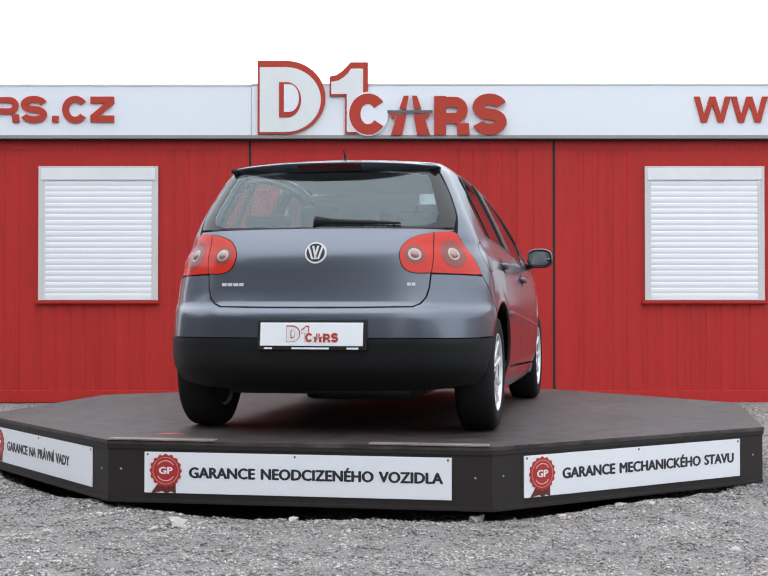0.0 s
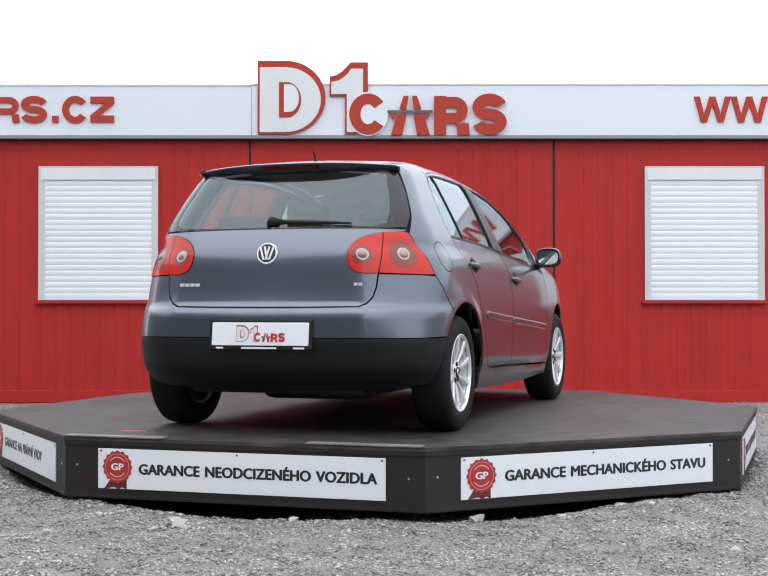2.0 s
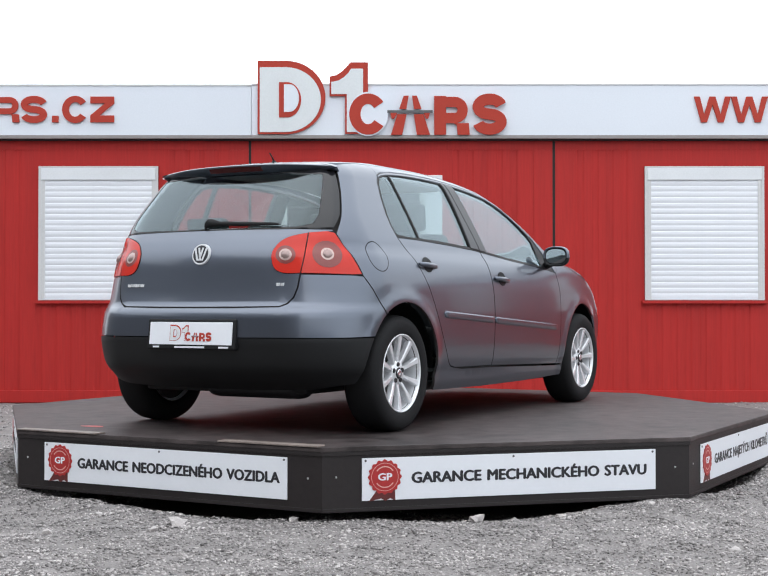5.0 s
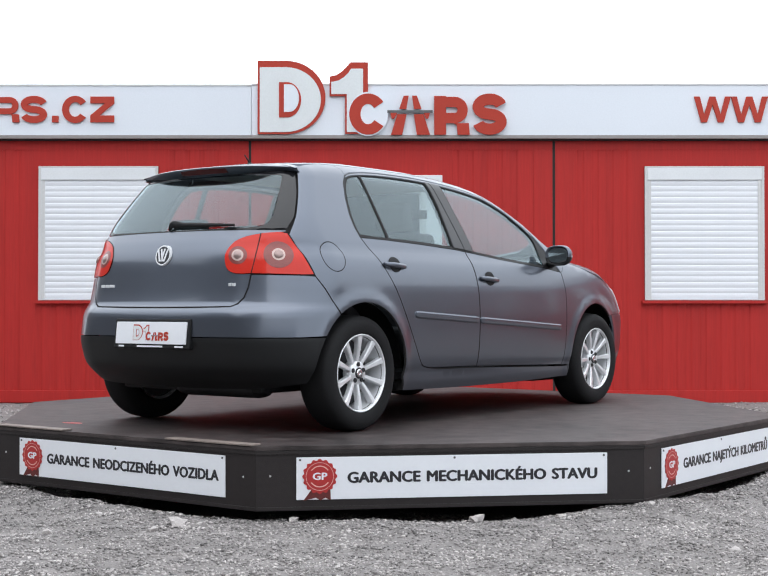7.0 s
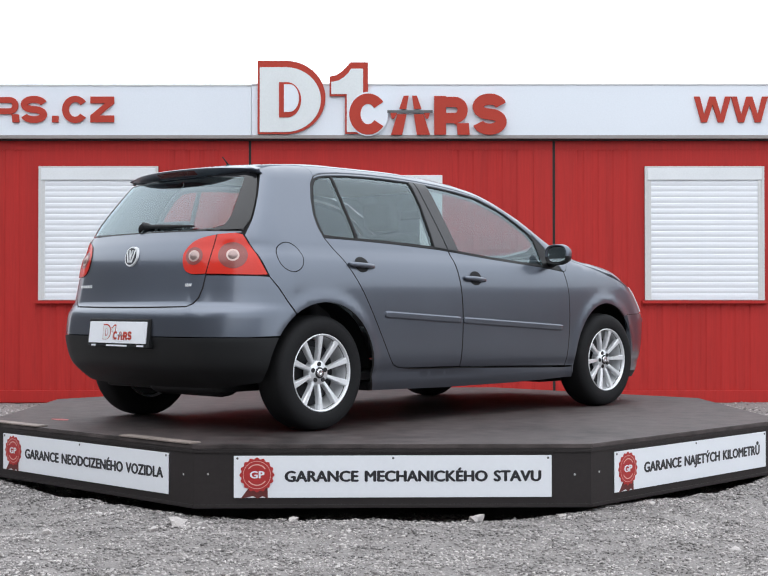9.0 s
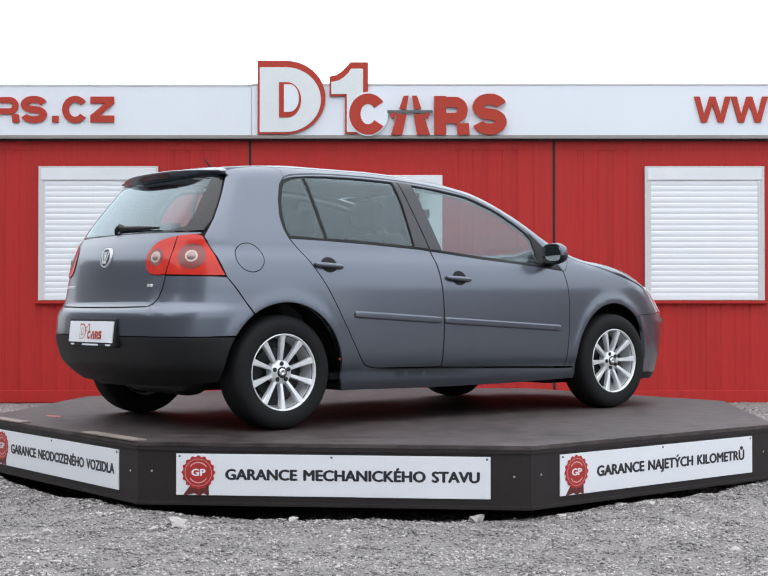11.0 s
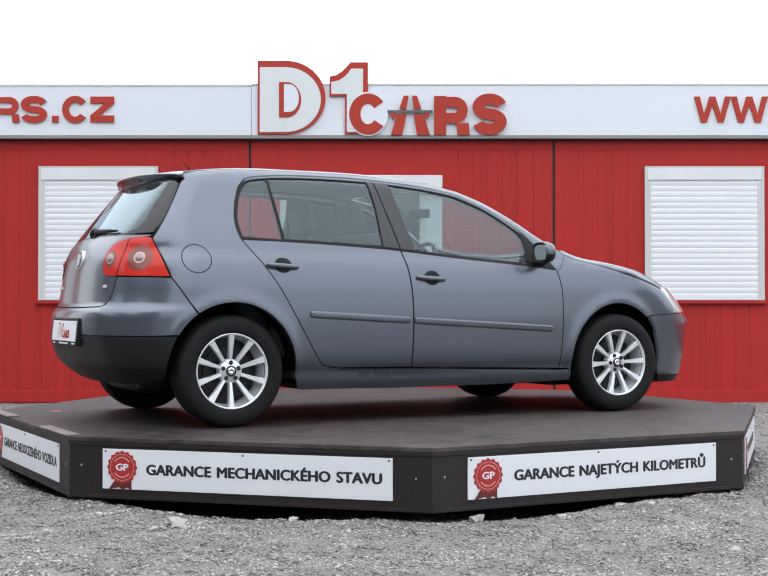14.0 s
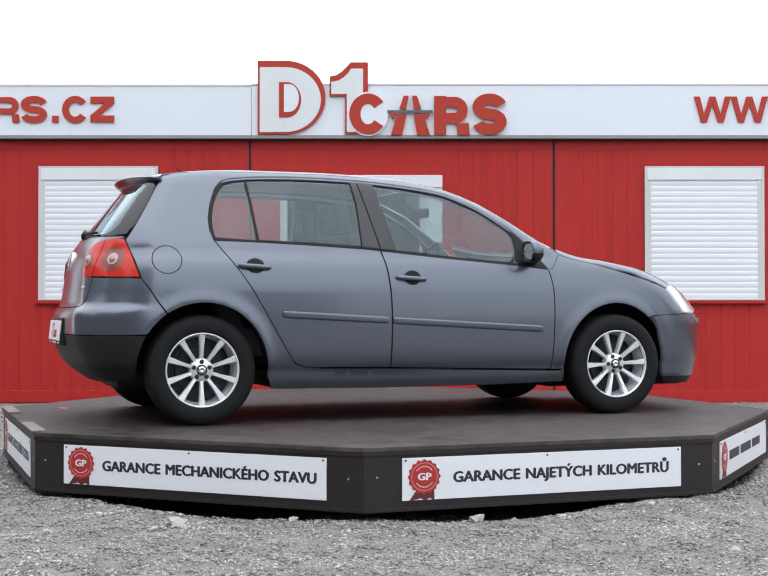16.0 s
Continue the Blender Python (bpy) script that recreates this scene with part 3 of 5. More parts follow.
def sign_side(k):
    side = part("side_panel", box(-HALF, HALF, -APOTHEM, -APOTHEM + 0.02, 0.048, DECK - 0.023, 0.0), SKIRT, TABLE)
    side.matrix_basis = pose(0, 0, 0, 0, 0, 45 * k)
    for z0, z1 in ((0.050, 0.066),):
        part("bottom_rail", box(-HALF + 0.004, HALF - 0.004, -APOTHEM - 0.004, -APOTHEM + 0.01, z0, z1, 0.002), SKIRT, side)
    part("edge_trim", box(-HALF - 0.003, HALF + 0.003, -APOTHEM - 0.007, -APOTHEM + 0.004, DECK - 0.040, DECK - 0.0225, 0.002), SKIRT, side)
    screws = [(-0.88, 0.212), (0.868, 0.205)]
    for x, z in screws:
        s = part("screw", lathe([(0.0, -0.003), (0.004, -0.0025), (0.0055, 0.0), (0.0055, 0.004)], 10), SCREW, side)
        s.location = (x, -APOTHEM, z)
    if abs(k) > 2:
        return
    sg = part("sign", box(-0.757, 0.757, -0.006, 0.0, 0.099, 0.298, 0.0015), SIGN_WHITE, TABLE, "white lettered guarantee sign")
    sg.matrix_basis = pose(0, 0, 0, 0, 0, 45 * k) @ pose(0, -APOTHEM - 0.001, 0)
    for x in (-0.74, 0.0, 0.74):
        s = part("sign_screw", lathe([(0.0, -0.003), (0.005, -0.002), (0.006, 0.001)], 10), STEEL_GREY, side)
        s.location = (x, -APOTHEM - 0.0075, 0.286)
    words = {0: ("GARANCE MECHANICK\u00c9HO STAVU", 0.159, 0.967), -1: ("GARANCE NEODCIZEN\u00c9HO VOZIDLA", 0.150, 0.974), 1: ("GARANCE NAJET\u00ddCH KILOMETR\u016e", 0.170, 0.952), -2: ("GARANCE NA PR\u00c1VN\u00cd VADY", 0.16, 0.80)}
    if k in words:
        text, a, b = words[k]
        lettering("lettering", text, INK, sg, pose(0, -0.0062, 0.174), -0.757 + 1.514 * a, -0.757 + 1.514 * b, 0.053, 0.0008, 0.05)
    else:
        x = -0.50
        for n in (0.30, 0.34, 0.28):
            part("illegible_word", box(x, x + n, -0.0072, -0.0062, 0.178, 0.228), INK, sg)
            x += n + 0.045
    seal(sg)


for k in range(-3, 5):
    sign_side(k)
for nm, x0, x1 in (("edge_strip", -0.95, -0.40), ("edge_strip", 0.36, 0.93)):
    st = part(nm, box(x0, x1, -APOTHEM - 0.016, -APOTHEM + 0.055, DECK + 0.001, DECK + 0.009, 0.002), WORN_STRIP, TABLE, "worn pale metal edge strip")
    st.matrix_basis = pose(0, 0, 0, 0, 0, -45)
mark = part("paint_mark", prism([(0.075 * math.cos(t) * (1 + 0.15 * math.sin(3 * t)), 0.035 * math.sin(t)) for t in np.linspace(0, 2 * math.pi, 20, endpoint=False)], 0, -0.003), SEAL_RED, TABLE, "spilt red paint mark")
mark.matrix_basis = pose(0, 0, 0, 0, 0, -45) @ pose(-0.75, -1.925, DECK + 0.001, 90, 0, 0)


# ---- car body: one rounded form, cut into panels ----
def spline(points):
    """A smooth curve through points (x, y) that never overshoots."""
    xs, ys = (np.array(c, float) for c in zip(*points))
    h, d = np.diff(xs), np.diff(ys) / np.diff(xs)
    m = np.zeros(len(xs))
    for i in range(1, len(xs) - 1):
        if d[i - 1] * d[i] > 0:
            a, b = 2 * h[i] + h[i - 1], h[i] + 2 * h[i - 1]
            m[i] = (a + b) / (a / d[i - 1] + b / d[i])
    m[0], m[-1] = d[0], d[-1]

    def f(x):
        x = np.clip(x, xs[0], xs[-1])
        i = np.clip(np.searchsorted(xs, x) - 1, 0, len(h) - 1)
        t = (x - xs[i]) / h[i]
        return ((1 + 2 * t) * (1 - t) ** 2 * ys[i] + t * (1 - t) ** 2 * h[i] * m[i]
                + t * t * (3 - 2 * t) * ys[i + 1] + t * t * (t - 1) * h[i] * m[i + 1])
    return f


HALF_WIDTH = spline([(0.10, 0.765), (0.20, 0.814), (0.245, 0.832), (0.27, 0.836), (0.30, 0.839), (0.325, 0.850), (0.36, 0.859), (0.45, 0.868), (0.60, 0.873), (0.75, 0.868), (0.85, 0.853),
                     (0.92, 0.832), (0.97, 0.803), (1.02, 0.784), (1.22, 0.692), (1.38, 0.610), (1.50, 0.54)])
REAR_X = spline([(0.15, -0.40), (0.24, -0.505), (0.30, -0.590), (0.36, -0.648), (0.44, -0.680), (0.50, -0.695), (0.60, -0.692), (0.645, -0.682), (0.675, -0.652), (0.72, -0.642),
                 (0.80, -0.630), (0.92, -0.612), (1.00, -0.580), (1.06, -0.540), (1.20, -0.432), (1.36, -0.300), (1.40, -0.265), (1.44, -0.23), (1.50, -0.18)])
FRONT_X = spline([(0.15, 3.36), (0.22, 3.40), (0.32, 3.425), (0.45, 3.436), (0.56, 3.438), (0.62, 3.415), (0.70, 3.355), (0.78, 3.28), (0.86, 3.15), (1.0, 3.0), (1.5, 2.9)])
TOP_Z = spline([(-0.7, 1.40), (-0.30, 1.432), (-0.18, 1.443), (0.04, 1.469), (0.33, 1.483), (0.75, 1.483), (1.19, 1.462), (1.45, 1.431), (1.60, 1.394), (1.85, 1.278),
                (2.10, 1.122), (2.36, 1.015), (2.44, 0.996), (2.55, 0.980), (2.95, 0.900), (3.20, 0.820), (3.36, 0.740), (3.5, 0.66)])
CORNER = spline([(0.2, 0.25), (0.45, 0.29), (0.6, 0.33), (0.8, 0.36), (0.95, 0.35), (1.05, 0.27), (1.15, 0.20), (1.45, 0.13)])
SHOULDER = spline([(-0.7, 0.05), (0.0, 0.065), (0.4, 0.09), (1.5, 0.09), (2.1, 0.06), (3.5, 0.05)])
ARCHES = ((0.0, 0.316), (2.578, 0.316))


def rounded(a, b, r):
    return np.minimum(np.maximum(a + r, b + r), 0) + np.hypot(np.maximum(a + r, 0), np.maximum(b + r, 0)) - r


def body(x, y, z):
    """Under nought inside the car's outer form, over it outside."""
    x, y, z = np.broadcast_arrays(np.asarray(x, float), np.asarray(y, float), np.asarray(z, float))
    half = HALF_WIDTH(z) - 0.048 * np.maximum(0.35 - x, 0) ** 2 - 0.055 * np.maximum(x - 1.8, 0) ** 2
    for ax, az in ARCHES:
        d = np.hypot((x - ax) / 0.95, z - az)
        half = half + 0.011 * np.exp(-((d - 0.385) / 0.045) ** 2)
    side = np.abs(y) - half
    back = REAR_X(z) + 0.13 * y * y - x
    nose = x - FRONT_X(z) + 0.25 * y * y
    top = z - TOP_Z(x) + (0.085 - 0.03 * np.clip((x - 2.2) / 0.3, 0, 1)) * y * y
    return rounded(rounded(rounded(side, back, CORNER(z)), nose, 0.28), top, SHOULDER(x))


def solve(fn, lo, hi):
    """Where fn turns from inside (lo) to outside (hi)."""
    lo, hi = np.array(lo, float), np.array(hi, float)
    for _ in range(26):
        mid = (lo + hi) / 2
        inside = fn(mid) < 0
        lo, hi = np.where(inside, mid, lo), np.where(inside, hi, mid)
    return (lo + hi) / 2


SHIFT = spline([(-0.9, 0.0), (-0.25, 0.0), (0.03, 0.007), (0.3, 0.005), (1.3, 0.009), (2.1, 0.0), (3.6, 0.0)])


def side_map(s):
    def f(u, v):
        u = u + SHIFT(u)
        return np.stack([u, s * solve(lambda y: body(u, y, v), 0 * u, 0 * u + 1.0), v], 1)
    return f


AXIS, TURN = 0.1, 0.75


def wrap_map(u, v):
    a = u / TURN
    r = solve(lambda r: body(AXIS - r * np.cos(a), r * np.sin(a), v), 0 * u, 0 * u + 1.3)
    return np.stack([AXIS - r * np.cos(a), r * np.sin(a), v], 1)


NOSE_AXIS = 2.6


def nose_map(u, v):
    a = u / TURN
    r = solve(lambda r: body(NOSE_AXIS + r * np.cos(a), r * np.sin(a), v), 0 * u, 0 * u + 1.3)
    return np.stack([NOSE_AXIS + r * np.cos(a), r * np.sin(a), v], 1)


def top_map(u, v):
    return np.stack([u, v, solve(lambda z: body(u, v, z), 0 * u + 0.6, 0 * u + 1.7)], 1)


def body_y(x, z):
    return solve(lambda q: body(x, q, z), np.zeros(1), np.ones(1))[0]


def rear_uv(y, z):
    """Wrap coordinates of the point at width y and height z, as seen from behind."""
    x = solve(lambda q: body(-q, y, z), np.zeros(1), np.ones(1))[0]
    return (TURN * math.atan2(y, AXIS + x), z)


def flank_uv(x, z, s):
    """Wrap coordinates of the point at length x and height z, as seen from the side."""
    y = s * solve(lambda q: body(x, q, z), np.zeros(1), np.ones(1))[0]
    return (TURN * math.atan2(y, AXIS - x), z)


def nose_uv(x, z, s):
    y = s * solve(lambda q: body(x, q, z), np.zeros(1), np.ones(1))[0]
    return (TURN * math.atan2(y, x - NOSE_AXIS), z)


def normals(p):
    e, g = 1e-4, []
    for k in range(3):
        q = np.zeros(3)
        q[k] = e
        g.append(body(*(p + q).T) - body(*(p - q).T))
    g = np.stack(g, 1)
    return g / np.maximum(np.linalg.norm(g, axis=1), 1e-9)[:, None]


def resample(pts, step):
    res = []
    for a, b in zip(pts, pts[1:] + pts[:1]):
        n = max(1, round(math.hypot(b[0] - a[0], b[1] - a[1]) / step))
        res += [(a[0] + (b[0] - a[0]) * i / n, a[1] + (b[1] - a[1]) * i / n) for i in range(n)]
    return res


def inset(pts, d):
    """The closed outline, drawn in by d."""
    p = np.array(pts)
    area = np.sum(p[:, 0] * np.roll(p[:, 1], -1) - np.roll(p[:, 0], -1) * p[:, 1])
    e = np.roll(p, -1, 0) - p
    n = np.stack([-e[:, 1], e[:, 0]], 1) / np.maximum(np.linalg.norm(e, axis=1), 1e-9)[:, None] * np.sign(area)
    m = n + np.roll(n, 1, 0)
    m /= np.maximum(np.sum(m * m, 1), 0.5)[:, None] / 2
    return [tuple(q) for q in p + m * d]


def inside(poly, x, y):
    px, py = np.array(poly).T
    qx, qy = np.roll(px, -1), np.roll(py, -1)
    X, Y = np.asarray(x)[:, None], np.asarray(y)[:, None]
    cross = (py > Y) != (qy > Y)
    with np.errstate(divide="ignore", invalid="ignore"):
        xi = (qx - px) * (Y - py) / (qy - py) + px
    return (np.sum(cross & (X < xi), 1) % 2) == 1


def smooth_line(pts, n=6, closed=False):
    """A rounded line through the points."""
    res, k = [], len(pts)
    for i in range(k if closed else k - 1):
        a, b, c, d = (Vector(pts[j % k] if closed else pts[min(max(j, 0), k - 1)]) for j in (i - 1, i, i + 1, i + 2))
        for t in (q / n for q in range(n)):
            res.append(tuple(0.5 * (2 * b + (c - a) * t + (2 * a - 5 * b + 4 * c - d) * t * t + (3 * b - a - 3 * c + d) * t ** 3)))
    return res if closed else res + [tuple(pts[-1])]


def skin(name, outline, surface, mat, parent, holes=(), gap=0.004, lift=0.0, depth=0.014, step=0.032, label="", crown=0.0, lip=None):
    """A panel of the car's skin: the outline laid on the body, with a lip turned inwards."""
    from_outline = resample(inset(outline, gap), step * 0.8)
    loops = [from_outline] + [resample(inset(h, -gap), step * 0.6) for h in holes]
    verts, edges = [], []
    for lp in loops:
        o = len(verts)
        verts += lp
        edges += [(o + i, o + (i + 1) % len(lp)) for i in range(len(lp))]
    b = np.array(verts)
    gx, gy = np.meshgrid(np.arange(b[:, 0].min(), b[:, 0].max(), step), np.arange(b[:, 1].min(), b[:, 1].max(), step))
    gx = gx + (np.arange(gx.shape[0]) % 2)[:, None] * step / 2
    g = np.stack([gx.ravel(), gy.ravel()], 1)
    keep = inside(loops[0], g[:, 0], g[:, 1])
    for h in loops[1:]:
        keep &= ~inside(h, g[:, 0], g[:, 1])
    g = g[keep]
    if len(g):
        near = np.array([np.min(np.sum((b - q) ** 2, 1)) for q in g])
        g = g[near > (0.55 * step) ** 2]
    vs, es, fs, *_ = delaunay_2d_cdt([Vector(v) for v in verts] + [Vector(q) for q in g], edges, [], 0, 1e-6)
    uv = np.array([tuple(v) for v in vs])
    f = np.array([tuple(q) for q in fs])
    c = uv[f].mean(1)
    ok = inside(loops[0], c[:, 0], c[:, 1])
    for h in loops[1:]:
        ok &= ~inside(h, c[:, 0], c[:, 1])
    f = f[ok]
    p = surface(uv[:, 0], uv[:, 1])
    nm = normals(p)
    if crown:
        rim_pts = np.concatenate([np.array(lp) for lp in loops])
        d = np.sqrt(np.array([np.min(np.sum((rim_pts - q) ** 2, 1)) for q in uv])) / crown
        p = p + nm * (lift * np.sqrt(1 - (1 - np.clip(d, 0, 1)) ** 2))[:, None]
    else:
        p = p + nm * lift
    count = {}
    for tri in f:
        for i, j in ((0, 1), (1, 2), (2, 0)):
            count.setdefault(frozenset((tri[i], tri[j])), []).append((tri[i], tri[j]))
    rim = [e[0] for e in count.values() if len(e) == 1]
    ids = sorted({i for e in rim for i in e})
    at = {i: len(p) + k for k, i in enumerate(ids)}
    allp = np.concatenate([p, p[ids] - nm[ids] * depth])
    faces = [tuple(int(i) for i in t) for t in f] + [(int(j), int(i), at[i], at[j]) for i, j in rim]
    nm2 = np.concatenate([nm, nm[ids]])
    a, bb, cc = (allp[[t[k] for t in faces[:len(f)]]] for k in range(3))
    flip = np.sum(np.cross(bb - a, cc - a) * nm2[[t[0] for t in faces[:len(f)]]]) < 0
    if flip:
        faces = [t[::-1] for t in faces]
    me = bpy.data.meshes.new(name)
    me.from_pydata([tuple(q) for q in allp], [], faces)
    me.materials.append(mat)
    # a lip in DARK puts the shade of the panel gap into its colour
    if lip:
        me.materials.append(lip)
        for k in range(len(f), len(faces)):
            me.polygons[k].material_index = 1
    me.shade_smooth()
    if not crown:
        me.normals_split_custom_set_from_vertices([tuple(q) for q in nm2])
    ob = new(name, me)
    ob.parent = parent
    return tagged(ob, label)


def arch(cx, x_from, x_to, rx=0.362, rz=0.372, n=26):
    """The wheel opening, from angle to angle (degrees, 0 towards the nose)."""
    return [(cx + rx * math.cos(radians(a)), 0.316 + rz * math.sin(radians(a))) for a in np.linspace(x_from, x_to, n)]


DLO = ([(0.069, 1.037), (0.050, 1.095), (0.048, 1.16), (0.068, 1.25), (0.105, 1.338), (0.150, 1.387), (0.21, 1.405), (0.36, 1.420), (0.56, 1.427), (0.80, 1.425), (1.00, 1.416)]
       + [(1.20, 1.400), (1.38, 1.377), (1.53, 1.347), (1.72, 1.263), (1.91, 1.134), (2.02, 1.026), (2.118, 0.892)])
SILL = [(1.94, 0.913), (1.717, 0.931), (1.431, 0.954), (1.136, 0.984), (0.95, 1.001), (0.60, 1.020), (0.30, 1.032)]
RAIL = [(0.0, 1.437), (0.36, 1.447), (0.80, 1.446), (1.10, 1.434), (1.36, 1.408), (1.55, 1.372), (1.74, 1.296), (1.95, 1.165), (2.10, 1.065), (2.21, 0.985)]
DOOR_REAR = smooth_line([(0.069, 1.037), (0.25, 0.794), (0.408, 0.524), (0.500, 0.372), (0.545, 0.334), (0.615, 0.321)], 5)
DOOR_MID = smooth_line([(1.088, 0.316), (1.092, 0.52), (1.089, 0.70), (1.074, 0.86), (1.048, 0.992)], 4)
DOOR_FRONT = smooth_line([(2.131, 0.289), (2.144, 0.50), (2.146, 0.702), (2.138, 0.80), (2.118, 0.892)], 4)


def build_side(car, s):
    sm = side_map(s)
    # rear quarter with C pillar and sill
    quarter = (DOOR_REAR + [(0.70, 0.313), (1.08, 0.308), (2.131, 0.281), (2.20, 0.283), (2.218, 0.215), (1.6, 0.200), (1.0, 0.197), (0.39, 0.205)] + arch(0, -5, 123)
               + [(-0.245, 0.694), (-0.288, 0.762), (-0.328, 0.819), (-0.362, 0.93), (-0.396, 1.034), (-0.335, 1.13), (-0.258, 1.26), (-0.177, 1.405), (-0.10, 1.425), RAIL[0], (0.12, 1.441)]
               + [(0.155, 1.42), (0.150, 1.387), (0.105, 1.338), (0.068, 1.25), (0.048, 1.16), (0.050, 1.095)])
    flap = [(-0.193 + 0.079 * math.cos(2 * math.pi * k / 28), 0.924 + 0.078 * math.sin(2 * math.pi * k / 28)) for k in range(28)]
    skin("rear_quarter", quarter, sm, PAINT, car, [flap] if s < 0 else [], gap=0.0015, lip=DARK)
    if s < 0:
        skin("fuel_flap", flap, sm, PAINT, car, gap=0.003, depth=0.02, lip=DARK)
    skin("roof_rail", [(0.155, 1.42), (0.12, 1.441)] + RAIL[1:] + [(2.145, 0.90)] + DLO[:4:-1], sm, PAINT, car, gap=0.001, step=0.025)
    rear = skin("rear_door", DOOR_REAR[1:] + DOOR_MID + [(0.95, 1.001), (0.60, 1.020), (0.30, 1.032), (0.069, 1.037)], sm, PAINT, car, gap=0.0045, lip=DARK)
    front = skin("front_door", DOOR_MID[::-1] + [(1.09, 0.314)] + DOOR_FRONT + SILL[:4], sm, PAINT, car, gap=0.0045, lip=DARK)
    fender = (DOOR_FRONT[::-1] + [(2.20, 0.29), (2.218, 0.215)] + arch(2.578, 190, 50)
              + [(2.86, 0.612), (3.02, 0.618), (3.10, 0.622), (3.04, 0.705), (2.975, 0.782), (2.80, 0.838), (2.60, 0.890), (2.41, 0.935), (2.28, 0.960), (2.21, 0.985), (2.145, 0.90)])
    skin("front_fender", fender, sm, PAINT, car, gap=0.0025, lip=DARK)
    # glass and its black surround
    q_glass = [(0.085, 1.055), (0.074, 1.10), (0.073, 1.16), (0.090, 1.24), (0.125, 1.322), (0.165, 1.366), (0.225, 1.384), (0.285, 1.392), (0.318, 1.044)]
    r_glass = [(0.301, 1.395), (0.45, 1.405), (0.70, 1.407), (0.922, 1.398), (0.938, 1.26), (0.935, 1.02), (0.60, 1.038), (0.336, 1.046)]
    f_glass = [(1.068, 1.389), (1.30, 1.366), (1.50, 1.332), (1.70, 1.250), (1.88, 1.131), (1.915, 1.085), (1.925, 0.932), (1.717, 0.949), (1.431, 0.972), (1.145, 1.000), (1.105, 1.20)]
    skin("window_surround", DLO + SILL, sm, RUBBER, car, [q_glass, r_glass, f_glass], gap=0.002, lift=-0.004, depth=0.03, step=0.03)
    for nm, g in (("quarter_glass", q_glass), ("rear_door_glass", r_glass), ("front_door_glass", f_glass)):
        skin(nm, g, sm, GLASS, car, gap=0.0, lift=-0.010, depth=0.003, step=0.03)
    # pillar covers with the door gap between them, and the thin painted edge over the glass
    skin("pillar_cover", [(0.926, 1.410), (0.960, 1.408), (0.990, 1.26), (1.043, 1.003), (0.940, 1.012), (0.943, 1.26)], sm, PILLAR, rear, gap=0.001, lift=0.001, depth=0.006, step=0.03)
    skin("pillar_cover", [(0.968, 1.408), (1.064, 1.398), (1.100, 1.20), (1.140, 0.994), (1.052, 1.001), (0.998, 1.26)], sm, PILLAR, front, gap=0.001, lift=0.001, depth=0.006, step=0.03)
    brow = smooth_line(DLO[5:-2], 3)
    skin("window_brow", [(x - 0.001, z - 0.0095) for x, z in brow] + [(x - 0.003, z - 0.0165) for x, z in brow[::-1]], sm, PAINT, car, gap=0, lift=0.001, depth=0.006, step=0.02)
    # trim
    mid = lambda x: 0.624 - 0.056 * (x - 0.44)
    for owner, a, b in ((rear, 0.445, 1.080), (front, 1.102, 2.065)):
        secs = []
        for x in [a, a + 0.006] + list(np.linspace(a + 0.03, b - 0.03, 14)) + [b - 0.006, b]:
            end = min(x - a, b - x)
            h, o = (0.010, 0.002) if end < 0.003 else (0.018, 0.009) if end < 0.02 else (0.021, 0.012)
            z = mid(x)
            y = [float(body_y(x, z + q)) for q in (h, 0, -h)]
            secs.append([(x, s * (y[0] - 0.004), z + h), (x, s * (y[0] + o - 0.003), z + h - 0.002), (x, s * (y[0] + o), z + h * 0.55), (x, s * (y[1] + o), z), (x, s * (y[2] + o - 0.001), z - h * 0.55), (x, s * (y[2] + o - 0.005), z - h + 0.002), (x, s * (y[2] - 0.004), z - h)])
        part("side_moulding", loft(secs), PAINT, owner)
    for owner, hx, hz in ((rear, 0.293, 0.890), (front, 1.221, 0.830)):
        y = s * side_map(1)(np.array([hx]), np.array([hz]))[0, 1]
        # flat dark ellipse stands for the shaded bowl behind the handle
        bowl = [(hx + 0.052 * math.cos(t), hz + 0.004 + 0.042 * math.sin(t)) for t in np.linspace(0, 2 * math.pi, 24, endpoint=False)]
        skin("handle_bowl_shade", bowl, sm, BOWL_SHADE, owner, gap=0, lift=0.0025, depth=0.004, step=0.02)
        secs = []
        for k, (dx, out, r) in enumerate(((-0.094, 0.004, 0.008), (-0.085, 0.012, 0.012), (-0.05, 0.022, 0.0135), (0, 0.026, 0.014), (0.05, 0.022, 0.0135), (0.085, 0.012, 0.012), (0.094, 0.004, 0.008))):
            secs.append(oval(hx + dx, y + s * out, hz - 0.06 * dx, 0.009, r, "yz", 12, 2.2))
        part("door_handle", loft(secs), PAINT, owner, "body-coloured bar handle", True)
    # dark sheets added so door and tailgate gaps look shaded; wheel opening liners
    skin("door_gap_shade", [(0.10, 1.018), (0.6, 1.005), (1.1, 0.970), (1.94, 0.898), (2.16, 0.87), (2.185, 0.70), (2.165, 0.305), (0.62, 0.332), (0.50, 0.35), (0.38, 0.50), (0.22, 0.77), (0.03, 1.0)], sm, DARK, car, gap=0, lift=-0.016, depth=0.004, step=0.04)
